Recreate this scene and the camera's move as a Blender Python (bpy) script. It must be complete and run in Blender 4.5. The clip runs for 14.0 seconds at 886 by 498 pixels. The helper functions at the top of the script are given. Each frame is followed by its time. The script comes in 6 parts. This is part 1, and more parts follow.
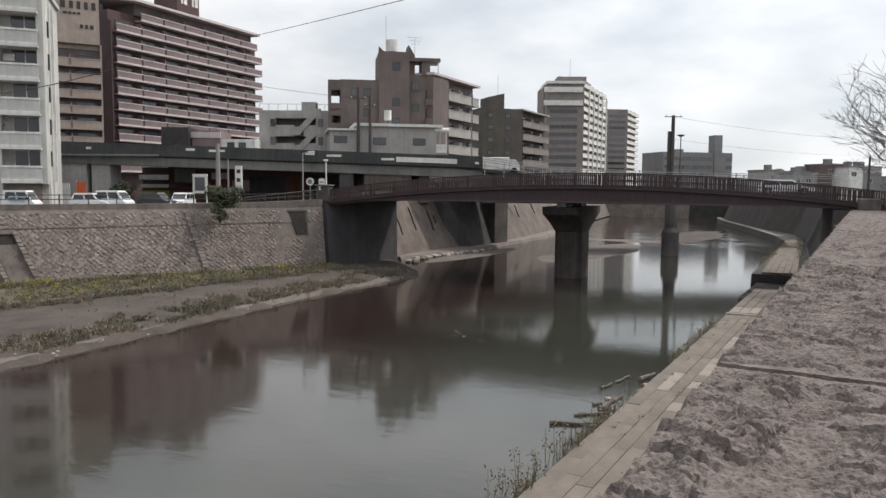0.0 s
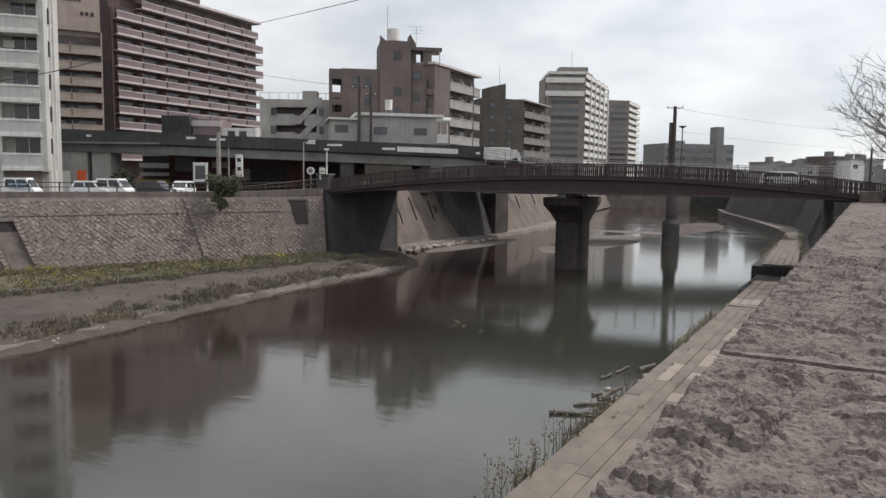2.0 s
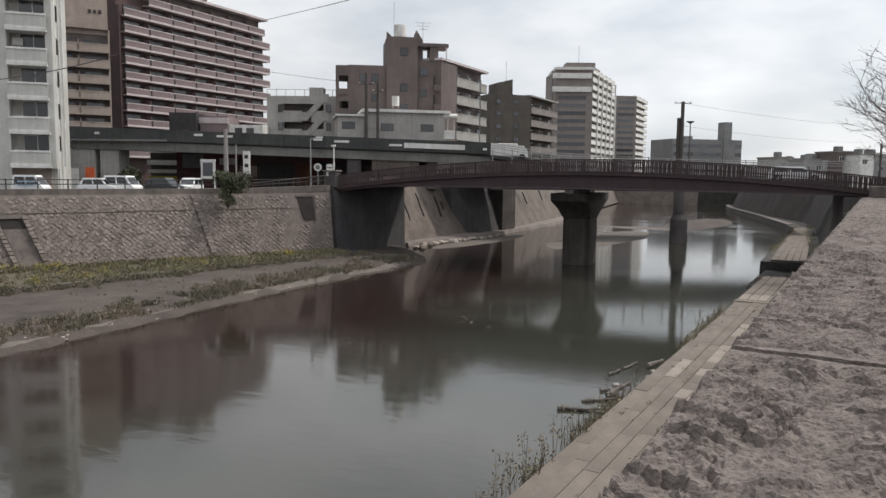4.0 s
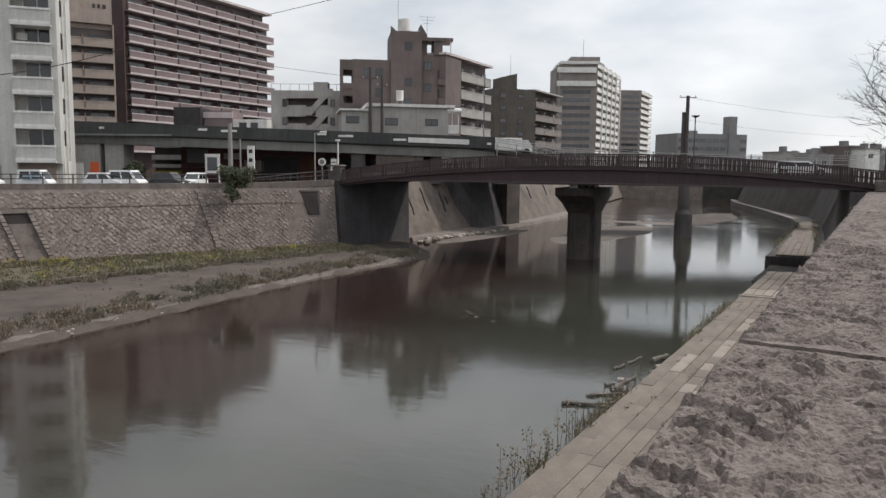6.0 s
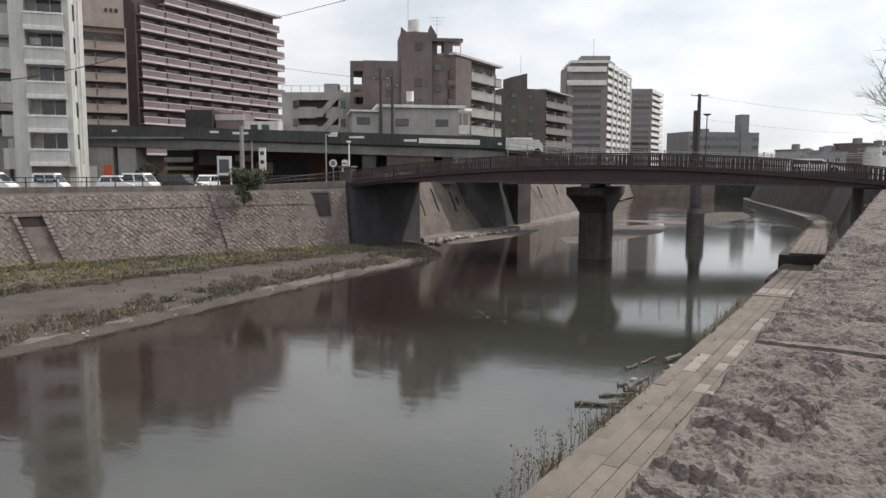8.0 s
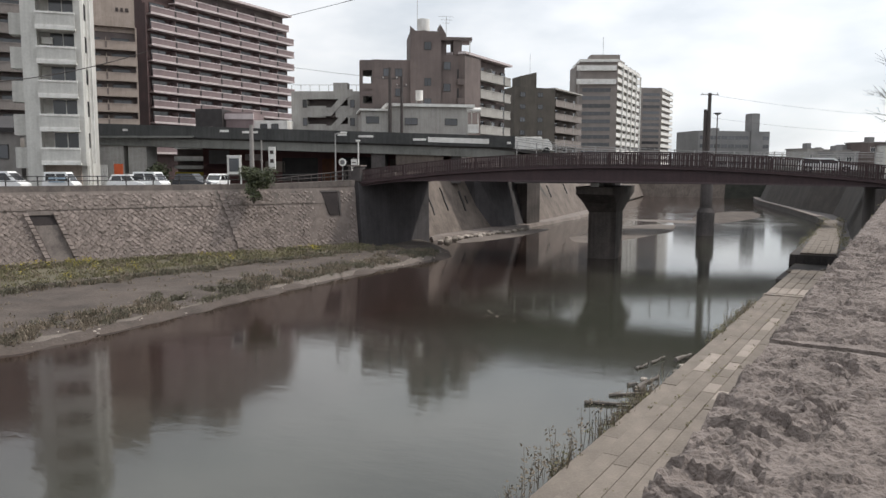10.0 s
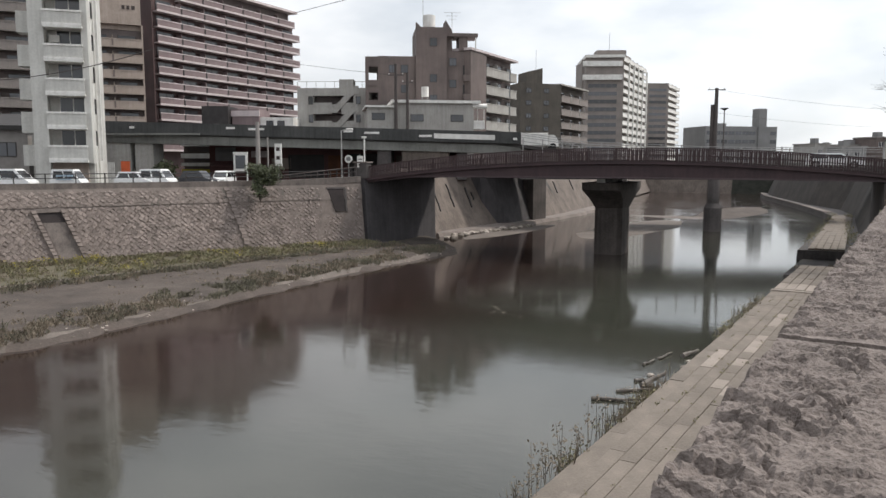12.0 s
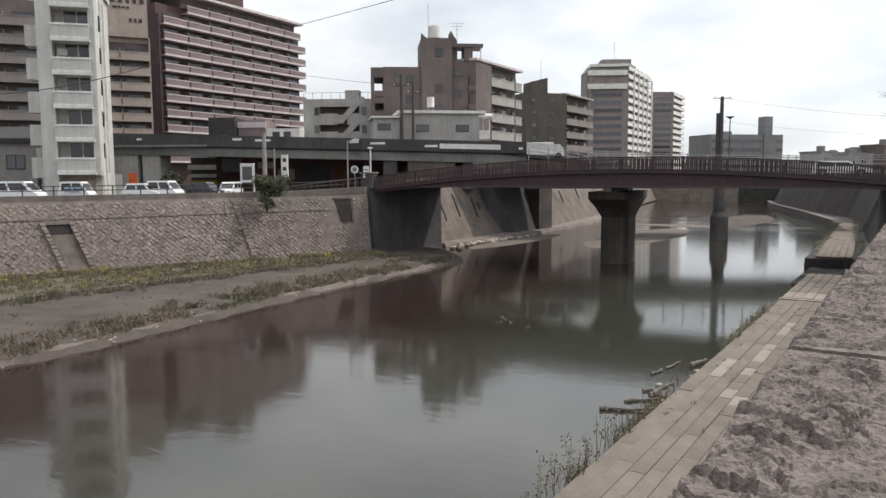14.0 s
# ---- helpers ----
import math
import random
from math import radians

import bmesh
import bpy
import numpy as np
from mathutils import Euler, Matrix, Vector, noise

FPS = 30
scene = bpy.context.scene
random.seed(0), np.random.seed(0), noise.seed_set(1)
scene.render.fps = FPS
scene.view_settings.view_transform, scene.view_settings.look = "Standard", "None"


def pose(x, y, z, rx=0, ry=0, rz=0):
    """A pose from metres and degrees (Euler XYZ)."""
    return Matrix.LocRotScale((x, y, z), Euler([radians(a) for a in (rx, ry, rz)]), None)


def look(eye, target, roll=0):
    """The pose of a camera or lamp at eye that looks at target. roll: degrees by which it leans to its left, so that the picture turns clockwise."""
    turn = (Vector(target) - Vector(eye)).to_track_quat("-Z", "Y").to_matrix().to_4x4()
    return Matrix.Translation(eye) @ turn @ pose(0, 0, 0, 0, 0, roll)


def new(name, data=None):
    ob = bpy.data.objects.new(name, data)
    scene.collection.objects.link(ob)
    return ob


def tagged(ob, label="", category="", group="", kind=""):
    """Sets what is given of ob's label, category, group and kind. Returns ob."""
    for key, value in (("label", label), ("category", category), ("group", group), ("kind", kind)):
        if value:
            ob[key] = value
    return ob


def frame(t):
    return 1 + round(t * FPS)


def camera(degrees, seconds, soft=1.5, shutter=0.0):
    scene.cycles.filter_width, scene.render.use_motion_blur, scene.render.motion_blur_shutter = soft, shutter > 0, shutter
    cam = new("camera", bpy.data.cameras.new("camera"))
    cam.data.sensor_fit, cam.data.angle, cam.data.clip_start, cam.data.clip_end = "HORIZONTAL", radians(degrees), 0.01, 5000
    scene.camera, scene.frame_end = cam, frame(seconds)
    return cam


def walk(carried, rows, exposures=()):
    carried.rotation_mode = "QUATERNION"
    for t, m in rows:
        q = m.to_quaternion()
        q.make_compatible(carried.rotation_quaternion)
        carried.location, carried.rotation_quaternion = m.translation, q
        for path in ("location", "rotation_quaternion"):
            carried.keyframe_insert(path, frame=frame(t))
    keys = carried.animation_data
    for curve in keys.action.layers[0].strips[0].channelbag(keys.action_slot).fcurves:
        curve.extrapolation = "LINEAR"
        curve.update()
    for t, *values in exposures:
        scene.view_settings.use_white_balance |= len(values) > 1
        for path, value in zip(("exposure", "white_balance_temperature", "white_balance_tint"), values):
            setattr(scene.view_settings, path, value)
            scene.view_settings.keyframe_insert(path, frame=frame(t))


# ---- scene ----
cam = camera(61, 14.0)
PATH = [
    (0, pose(0.001, 0.001, 6.601, 85.31, -0.47, 29.39)),
    (0.5, pose(0.006, 0.000, 6.594, 85.12, -0.60, 29.10)),
    (1, pose(-0.003, 0.024, 6.578, 84.83, -0.72, 29.30)),
    (1.5, pose(-0.022, 0.020, 6.571, 84.62, -0.78, 29.45)),
    (2, pose(-0.022, 0.016, 6.569, 84.58, -0.81, 29.44)),
    (2.5, pose(-0.026, 0.037, 6.553, 84.31, -0.77, 29.38)),
    (3, pose(-0.036, 0.023, 6.558, 84.34, -0.68, 29.70)),
    (5.5, pose(-0.056, 0.023, 6.553, 84.01, -0.61, 30.14)),
    (6, pose(-0.063, 0.032, 6.547, 83.89, -0.63, 30.27)),
    (6.5, pose(-0.061, 0.029, 6.549, 83.89, -0.60, 30.27)),
    (7, pose(-0.067, 0.008, 6.554, 83.88, -0.60, 30.51)),
    (7.5, pose(-0.073, 0.005, 6.558, 83.90, -0.40, 30.82)),
    (10, pose(-0.102, -0.015, 6.555, 83.84, -0.24, 31.73)),
    (10.5, pose(-0.110, -0.021, 6.552, 83.79, -0.34, 31.91)),
    (11, pose(-0.111, 0.000, 6.540, 83.53, -0.26, 31.99)),
    (11.5, pose(-0.109, -0.010, 6.541, 83.46, -0.25, 31.97)),
    (12, pose(-0.110, -0.015, 6.546, 83.57, -0.06, 32.18)),
    (12.5, pose(-0.119, -0.029, 6.554, 83.80, 0.03, 32.44)),
    (13, pose(-0.128, -0.062, 6.568, 84.01, 0.06, 32.76)),
    (13.5, pose(-0.125, -0.058, 6.573, 84.22, 0.26, 32.66)),
    (14, pose(-0.121, -0.055, 6.574, 84.30, 0.27, 32.60)),
]

SIZE = 1.15  # metres to one drawing unit of the plan below
walk(cam, [(t, Matrix.Translation(m.translation * (SIZE - 1)) @ m) for t, m in PATH],
     [(0, -0.22), (1.5, -0.28), (3, -0.3), (6.5, -0.31), (7.5, -0.19), (10, -0.12), (12, -0.08), (14, -0.06)])

# ---------------------------------------------------------------- world, sun
SUN_YAW, SUN_ELEV = 46.0, 51.0  # degrees right of the river axis (+y), above the horizon

world = bpy.data.worlds.new("sky")
scene.world = world
world.use_nodes = True
wn, wl = world.node_tree.nodes, world.node_tree.links
wn.clear()
sky = wn.new("ShaderNodeTexSky")
sky.sky_type, sky.sun_disc = "NISHITA", False
sky.sun_elevation, sky.sun_rotation = radians(SUN_ELEV), radians(SUN_YAW)
sky.air_density, sky.dust_density = 1.0, 1.0
tc = wn.new("ShaderNodeTexCoord")
mp = wn.new("ShaderNodeMapping")
mp.inputs["Scale"].default_value = (1.0, 1.0, 2.6)
cl = wn.new("ShaderNodeTexNoise")
cl.inputs["Scale"].default_value, cl.inputs["Detail"].default_value, cl.inputs["Roughness"].default_value = 2.6, 7, 0.55
ramp = wn.new("ShaderNodeValToRGB")
ramp.color_ramp.elements[0].position, ramp.color_ramp.elements[1].position = 0.36, 0.62
ramp.color_ramp.elements[0].color, ramp.color_ramp.elements[1].color = (0.74, 0.74, 0.74, 1), (0.97, 0.97, 0.97, 1)
cloud = wn.new("ShaderNodeMix")
cloud.data_type = "RGBA"
tone = wn.new("ShaderNodeValToRGB")
tone.color_ramp.elements[0].position, tone.color_ramp.elements[1].position = 0.32, 0.66
tone.color_ramp.elements[0].color, tone.color_ramp.elements[1].color = (11.3, 11.9, 12.6, 1), (15.2, 15.4, 15.7, 1)
cl2 = wn.new("ShaderNodeTexNoise")
cl2.inputs["Scale"].default_value, cl2.inputs["Detail"].default_value = 5.0, 6
bg = wn.new("ShaderNodeBackground")
bg.inputs["Strength"].default_value = 0.08
wo = wn.new("ShaderNodeOutputWorld")
# the cloud layer is brighter towards the sun than away from it
toward = wn.new("ShaderNodeVectorMath")
toward.operation = "DOT_PRODUCT"
toward.inputs[1].default_value = (math.sin(radians(SUN_YAW)) * math.cos(radians(SUN_ELEV)), math.cos(radians(SUN_YAW)) * math.cos(radians(SUN_ELEV)), math.sin(radians(SUN_ELEV)))
glow = wn.new("ShaderNodeMapRange")
glow.inputs["From Min"].default_value, glow.inputs["From Max"].default_value = -0.6, 0.5
glow.inputs["To Min"].default_value, glow.inputs["To Max"].default_value = 0.5, 1.1
lit = wn.new("ShaderNodeVectorMath")
lit.operation = "SCALE"
# and, as overcast skies are, brighter overhead than near the horizon
updir = wn.new("ShaderNodeSeparateXYZ")
rise = wn.new("ShaderNodeMapRange")
rise.inputs["From Min"].default_value, rise.inputs["From Max"].default_value = 0.0, 1.0
rise.inputs["To Min"].default_value, rise.inputs["To Max"].default_value = 0.97, 1.4
gain = wn.new("ShaderNodeMath")
gain.operation = "MULTIPLY"
wl.new(tc.outputs["Generated"], updir.inputs[0])
wl.new(updir.outputs["Z"], rise.inputs["Value"])
wl.new(glow.outputs["Result"], gain.inputs[0])
wl.new(rise.outputs["Result"], gain.inputs[1])
wl.new(tc.outputs["Generated"], toward.inputs[0])
wl.new(toward.outputs["Value"], glow.inputs["Value"])
wl.new(tone.outputs["Color"], lit.inputs[0])
wl.new(gain.outputs[0], lit.inputs["Scale"])
wl.new(tc.outputs["Generated"], mp.inputs["Vector"])
wl.new(mp.outputs["Vector"], cl.inputs["Vector"])
wl.new(mp.outputs["Vector"], cl2.inputs["Vector"])
wl.new(cl.outputs["Fac"], ramp.inputs["Fac"])
wl.new(cl2.outputs["Fac"], tone.inputs["Fac"])
wl.new(ramp.outputs["Color"], cloud.inputs["Factor"])
wl.new(sky.outputs["Color"], cloud.inputs["A"])
wl.new(lit.outputs["Vector"], cloud.inputs["B"])
wl.new(cloud.outputs["Result"], bg.inputs["Color"])
wl.new(bg.outputs["Background"], wo.inputs["Surface"])

sun = new("sun", bpy.data.lights.new("sun", "SUN"))
sun.data.energy, sun.data.angle, sun.data.color = 2.9, radians(2.0), (1.0, 0.94, 0.86)
se, sy = radians(SUN_ELEV), radians(SUN_YAW)
sun.matrix_world = look((0, 0, 60), Vector((0, 0, 60)) - Vector((math.sin(sy) * math.cos(se), math.cos(sy) * math.cos(se), math.sin(se))))


# ---------------------------------------------------------------- materials
def mat(name, a, b=None, rough=0.8, scale=3.0, fine=40.0, bump=0.2, metal=0.0, streak=0.0, island=0.0, dist=0.02, spec=0.4):
    """A two-scale noisy surface between the colours a and b, with relief; streak: vertical stains; island: difference from piece to piece."""
    m = bpy.data.materials.new(name)
    m.use_nodes = True
    n, l = m.node_tree.nodes, m.node_tree.links
    p = n["Principled BSDF"]
    b = b or tuple(c * 0.75 for c in a)
    co = n.new("ShaderNodeTexCoord")
    big, small = n.new("ShaderNodeTexNoise"), n.new("ShaderNodeTexNoise")
    big.inputs["Scale"].default_value, big.inputs["Detail"].default_value, big.inputs["Roughness"].default_value = scale, 6, 0.6
    small.inputs["Scale"].default_value, small.inputs["Detail"].default_value = fine, 5
    src = co.outputs["Object"]
    l.new(src, big.inputs["Vector"])
    l.new(src, small.inputs["Vector"])
    add = n.new("ShaderNodeMath")
    add.operation = "MULTIPLY_ADD"
    add.inputs[1].default_value, add.inputs[2].default_value = 0.45, -0.22
    l.new(small.outputs["Fac"], add.inputs[0])
    tot = n.new("ShaderNodeMath")
    l.new(big.outputs["Fac"], tot.inputs[0])
    l.new(add.outputs[0], tot.inputs[1])
    last = tot.outputs[0]
    if streak:
        ms = n.new("ShaderNodeMapping")
        ms.inputs["Scale"].default_value = (2.2, 2.2, 0.12)
        ns = n.new("ShaderNodeTexNoise")
        ns.inputs["Scale"].default_value, ns.inputs["Detail"].default_value = 1.6, 5
        l.new(src, ms.inputs["Vector"])
        l.new(ms.outputs["Vector"], ns.inputs["Vector"])
        k = n.new("ShaderNodeMath")
        k.operation = "MULTIPLY_ADD"
        k.inputs[1].default_value, k.inputs[2].default_value = streak, -0.5 * streak
        l.new(ns.outputs["Fac"], k.inputs[0])
        t2 = n.new("ShaderNodeMath")
        l.new(last, t2.inputs[0])
        l.new(k.outputs[0], t2.inputs[1])
        last = t2.outputs[0]
    if island:
        oi, ge = n.new("ShaderNodeObjectInfo"), n.new("ShaderNodeNewGeometry")
        s1 = n.new("ShaderNodeMath")
        l.new(oi.outputs["Random"], s1.inputs[0])
        l.new(ge.outputs["Random Per Island"], s1.inputs[1])
        s2 = n.new("ShaderNodeMath")
        s2.operation = "FRACT"
        l.new(s1.outputs[0], s2.inputs[0])
        k = n.new("ShaderNodeMath")
        k.operation = "MULTIPLY_ADD"
        k.inputs[1].default_value, k.inputs[2].default_value = island, -0.5 * island
        l.new(s2.outputs[0], k.inputs[0])
        t2 = n.new("ShaderNodeMath")
        l.new(last, t2.inputs[0])
        l.new(k.outputs[0], t2.inputs[1])
        last = t2.outputs[0]
    rp = n.new("ShaderNodeValToRGB")
    rp.color_ramp.elements[0].position, rp.color_ramp.elements[1].position = 0.3, 0.7
    rp.color_ramp.elements[0].color, rp.color_ramp.elements[1].color = (*b, 1), (*a, 1)
    l.new(last, rp.inputs["Fac"])
    l.new(rp.outputs["Color"], p.inputs["Base Color"])
    p.inputs["Roughness"].default_value, p.inputs["Metallic"].default_value = rough, metal
    p.inputs["Specular IOR Level"].default_value = spec
    if bump:
        bp = n.new("ShaderNodeBump")
        bp.inputs["Strength"].default_value, bp.inputs["Distance"].default_value = bump, dist
        l.new(last, bp.inputs["Height"])
        l.new(bp.outputs["Normal"], p.inputs["Normal"])
    return m


M = {
    "stone_top": mat("weathered pinkish stone", (0.226, 0.19, 0.173), (0.12, 0.1, 0.091), 0.92, 5.5, 46, 1.0, dist=0.06),
    "wall_stone": mat("laid wall stone", (0.285, 0.238, 0.215), (0.15, 0.124, 0.112), 0.9, 0.9, 14, 0.6, island=0.25, dist=0.03),
    "mortar": mat("dark mortar", (0.22, 0.184, 0.166), (0.135, 0.112, 0.101), 0.95, 2, 20, 0.4),
    "coping": mat("grey coping concrete", (0.195, 0.166, 0.151), (0.095, 0.081, 0.075), 0.9, 0.8, 12, 0.4, streak=0.4),
    "concrete": mat("pale concrete", (0.178, 0.147, 0.128), (0.09, 0.074, 0.064), 0.9, 0.5, 9, 0.4, streak=0.5),
    # in some places this dark tone stands for shade
    "dark_concrete": mat("dark concrete, also for shaded faces", (0.105, 0.093, 0.09), (0.048, 0.043, 0.042), 0.85, 0.5, 9, 0.4, streak=0.5),
    "berm": mat("worn berm slab", (0.224, 0.191, 0.163), (0.118, 0.101, 0.086), 0.9, 0.8, 18, 0.6, island=0.07),
    "berm_white": mat("pale berm slab", (0.315, 0.272, 0.238), (0.22, 0.188, 0.163), 0.9, 1.5, 18, 0.4, island=0.2),
    # overgrown concrete, its colour lowered to hold the wall's shade
    "shaded_ivy_wall": mat("overgrown concrete with shade in its colour", (0.052, 0.044, 0.038), (0.022, 0.019, 0.017), 0.9, 0.5, 5, 0.6, streak=0.15),
    # near-black base holds the shade under the bridges; the streaks are stains
    "abutment": mat("streaked concrete with bridge shade in its colour", (0.08, 0.074, 0.077), (0.042, 0.039, 0.041), 0.85, 0.5, 9, 0.4, streak=0.5),
    # colour holds the deep shade among the trees at the bend
    "shade_trees": mat("growth with shade in its colour", (0.035, 0.036, 0.028), (0.014, 0.015, 0.012), 0.9, 0.6, 5, 0.6),
    "pier_concrete": mat("stained pier concrete", (0.095, 0.08, 0.073), (0.04, 0.034, 0.031), 0.85, 0.6, 9, 0.5, streak=0.6),
    "bed": mat("river bed mud", (0.16, 0.125, 0.1), (0.08, 0.065, 0.05), 0.9, 0.6, 12, 0.5),
    "sand": mat("brown gravel bar", (0.1, 0.08, 0.069), (0.045, 0.036, 0.031), 0.95, 0.5, 9, 0.8, dist=0.08),
    "asphalt": mat("asphalt", (0.075, 0.07, 0.068), (0.04, 0.038, 0.036), 0.9, 0.6, 30, 0.3),
    "girder": mat("maroon girder paint", (0.062, 0.036, 0.039), (0.036, 0.022, 0.025), 0.55, 0.5, 10, 0.2, streak=0.5),
    "rail": mat("maroon railing paint", (0.055, 0.031, 0.032), (0.032, 0.019, 0.02), 0.5, 1.5, 20, 0.1),
    "viaduct": mat("viaduct dark parapet", (0.075, 0.075, 0.073), (0.035, 0.036, 0.036), 0.8, 0.4, 8, 0.3, streak=0.6),
    "viaduct_girder": mat("viaduct grey girder", (0.21, 0.21, 0.195), (0.12, 0.12, 0.11), 0.7, 0.4, 8, 0.2, streak=0.5),
    "white": mat("white paint", (0.78, 0.77, 0.74), (0.55, 0.53, 0.5), 0.6, 0.8, 12, 0.1, streak=0.4),
    "white_tile": mat("white tile facade", (0.6, 0.59, 0.555), (0.43, 0.42, 0.395), 0.55, 0.25, 6, 0.1, streak=0.6),
    "cream": mat("cream render", (0.4, 0.385, 0.36), (0.27, 0.258, 0.24), 0.85, 0.3, 6, 0.15, streak=0.6),
    "beige": mat("beige render", (0.4, 0.33, 0.285), (0.27, 0.222, 0.19), 0.85, 0.3, 6, 0.15, streak=0.5),
    "brown_tile": mat("red-brown tile", (0.09, 0.052, 0.05), (0.05, 0.03, 0.029), 0.6, 0.3, 8, 0.15, streak=0.4),
    "pink_panel": mat("pinkish balcony panel", (0.22, 0.168, 0.17), (0.15, 0.113, 0.115), 0.7, 0.3, 8, 0.1, streak=0.5),
    "pink_edge": mat("pale balcony edge", (0.6, 0.53, 0.53), (0.42, 0.365, 0.365), 0.7, 0.4, 8, 0.1, streak=0.4),
    "taupe": mat("taupe tile", (0.165, 0.13, 0.12), (0.1, 0.08, 0.075), 0.7, 0.3, 8, 0.15, streak=0.5),
    "olive": mat("grey-green render", (0.12, 0.106, 0.09), (0.07, 0.062, 0.053), 0.85, 0.3, 6, 0.15, streak=0.5),
    "greige": mat("grey-beige tile", (0.265, 0.232, 0.214), (0.17, 0.15, 0.138), 0.75, 0.2, 5, 0.1, streak=0.4),
    "far_grey": mat("far grey render", (0.235, 0.232, 0.23), (0.16, 0.158, 0.158), 0.85, 0.1, 3, 0.1, streak=0.4),
    # dark brown that carries the shade of recesses behind balconies
    "recess_shade": mat("balcony wall with shade in its colour", (0.16, 0.133, 0.126), (0.1, 0.082, 0.078), 0.8, 0.4, 8, 0.1),
    "roof": mat("roof sheet", (0.3, 0.28, 0.27), (0.2, 0.19, 0.18), 0.8, 0.4, 8, 0.1),
    "dark": mat("dark paint", (0.045, 0.04, 0.04), (0.022, 0.02, 0.02), 0.6, 1.0, 12, 0.1),
    "steel": mat("galvanised steel", (0.42, 0.41, 0.4), (0.28, 0.27, 0.26), 0.45, 2, 20, 0.1, metal=0.6),
    "pole": mat("dark pole", (0.09, 0.075, 0.07), (0.05, 0.042, 0.04), 0.7, 1, 14, 0.1),
    "pole_grey": mat("concrete pole", (0.3, 0.28, 0.265), (0.2, 0.185, 0.175), 0.85, 1, 14, 0.1),
    "bark": mat("bark", (0.085, 0.068, 0.061), (0.04, 0.033, 0.03), 0.9, 3, 30, 0.5),
    "wood": mat("driftwood", (0.24, 0.215, 0.195), (0.06, 0.052, 0.047), 0.9, 3, 30, 0.4),
    "bank_shrub": mat("grey-green bank growth", (0.165, 0.152, 0.107), (0.085, 0.079, 0.058), 0.85, 0.5, 12, 0.0, island=0.5),
    "grass": mat("river grass", (0.225, 0.205, 0.115), (0.115, 0.107, 0.062), 0.8, 0.5, 12, 0.0, island=0.6),
    "dry_grass": mat("dry reed", (0.25, 0.205, 0.155), (0.125, 0.104, 0.079), 0.85, 0.5, 12, 0.0, island=0.6),
    "flower": mat("rape flower", (0.55, 0.44, 0.05), (0.35, 0.3, 0.04), 0.7, 2, 12, 0.0, island=0.4),
    "leaf": mat("shrub leaf", (0.06, 0.07, 0.03), (0.025, 0.03, 0.014), 0.6, 2, 12, 0.0, island=0.6),
    "coping_light": mat("smooth wall band", (0.225, 0.187, 0.169), (0.135, 0.118, 0.106), 0.9, 0.8, 12, 0.4, streak=0.4),
    "mud": mat("pale wet mud", (0.155, 0.13, 0.114), (0.1, 0.084, 0.073), 0.85, 0.4, 8, 0.2),
    "orange_dull": mat("dull orange", (0.2, 0.08, 0.04), (0.1, 0.045, 0.03), 0.8, 1, 8, 0.1),
    "silt": mat("dried silt", (0.165, 0.141, 0.124), (0.09, 0.076, 0.066), 0.9, 0.8, 14, 0.4),
    "pebble": mat("river pebble", (0.4, 0.35, 0.31), (0.14, 0.12, 0.1), 0.85, 2, 20, 0.3, island=0.7),
    "car_white": mat("white car paint", (0.8, 0.8, 0.8), (0.7, 0.7, 0.7), 0.25, 1, 5, 0.0, spec=0.6),
    "car_dark": mat("dark car paint", (0.05, 0.052, 0.06), (0.035, 0.035, 0.04), 0.25, 1, 5, 0.0, spec=0.6),
    "rubber": mat("rubber", (0.025, 0.025, 0.025), (0.015, 0.015, 0.015), 0.8, 4, 30, 0.1),
    "orange": mat("orange paint", (0.7, 0.14, 0.05), (0.5, 0.1, 0.035), 0.6, 2, 12, 0.0),
    "red": mat("dull red paint", (0.15, 0.068, 0.066), (0.085, 0.042, 0.041), 0.7, 0.6, 8, 0.1),
    "blue": mat("pale blue paint", (0.35, 0.45, 0.55), (0.25, 0.33, 0.4), 0.7, 0.6, 8, 0.1),
    "ink": mat("dark lettering", (0.06, 0.045, 0.04), (0.04, 0.03, 0.03), 0.7, 2, 10, 0.0),
    "land": mat("city ground", (0.14, 0.13, 0.12), (0.08, 0.075, 0.07), 0.95, 0.02, 0.6, 0.1),
    "hill": mat("weedy earth", (0.125, 0.11, 0.075), (0.065, 0.057, 0.04), 0.95, 0.2, 3, 0.4),
}


def glass_mat(name, tint, rough):
    m = bpy.data.materials.new(name)
    m.use_nodes = True
    n, l = m.node_tree.nodes, m.node_tree.links
    p = n["Principled BSDF"]
    oi = n.new("ShaderNodeObjectInfo")
    rp = n.new("ShaderNodeValToRGB")
    rp.color_ramp.elements[0].color = (*[c * 0.5 for c in tint], 1)
    rp.color_ramp.elements[1].color = (*[min(1, c * 2.2) for c in tint], 1)
    l.new(oi.outputs["Random"], rp.inputs["Fac"])
    l.new(rp.outputs["Color"], p.inputs["Base Color"])
    p.inputs["Roughness"].default_value, p.inputs["Specular IOR Level"].default_value = rough, 0.7
    return m


# near black that paints the shade inside drain holes
M["void"] = mat("deep shade colour for drain holes", (0.045, 0.036, 0.036), (0.025, 0.021, 0.021), 0.9, 1, 10, 0.0)
M["glass"] = glass_mat("window glass", (0.05, 0.052, 0.058), 0.08)
M["car_glass"] = glass_mat("car glass", (0.014, 0.015, 0.017), 0.12)


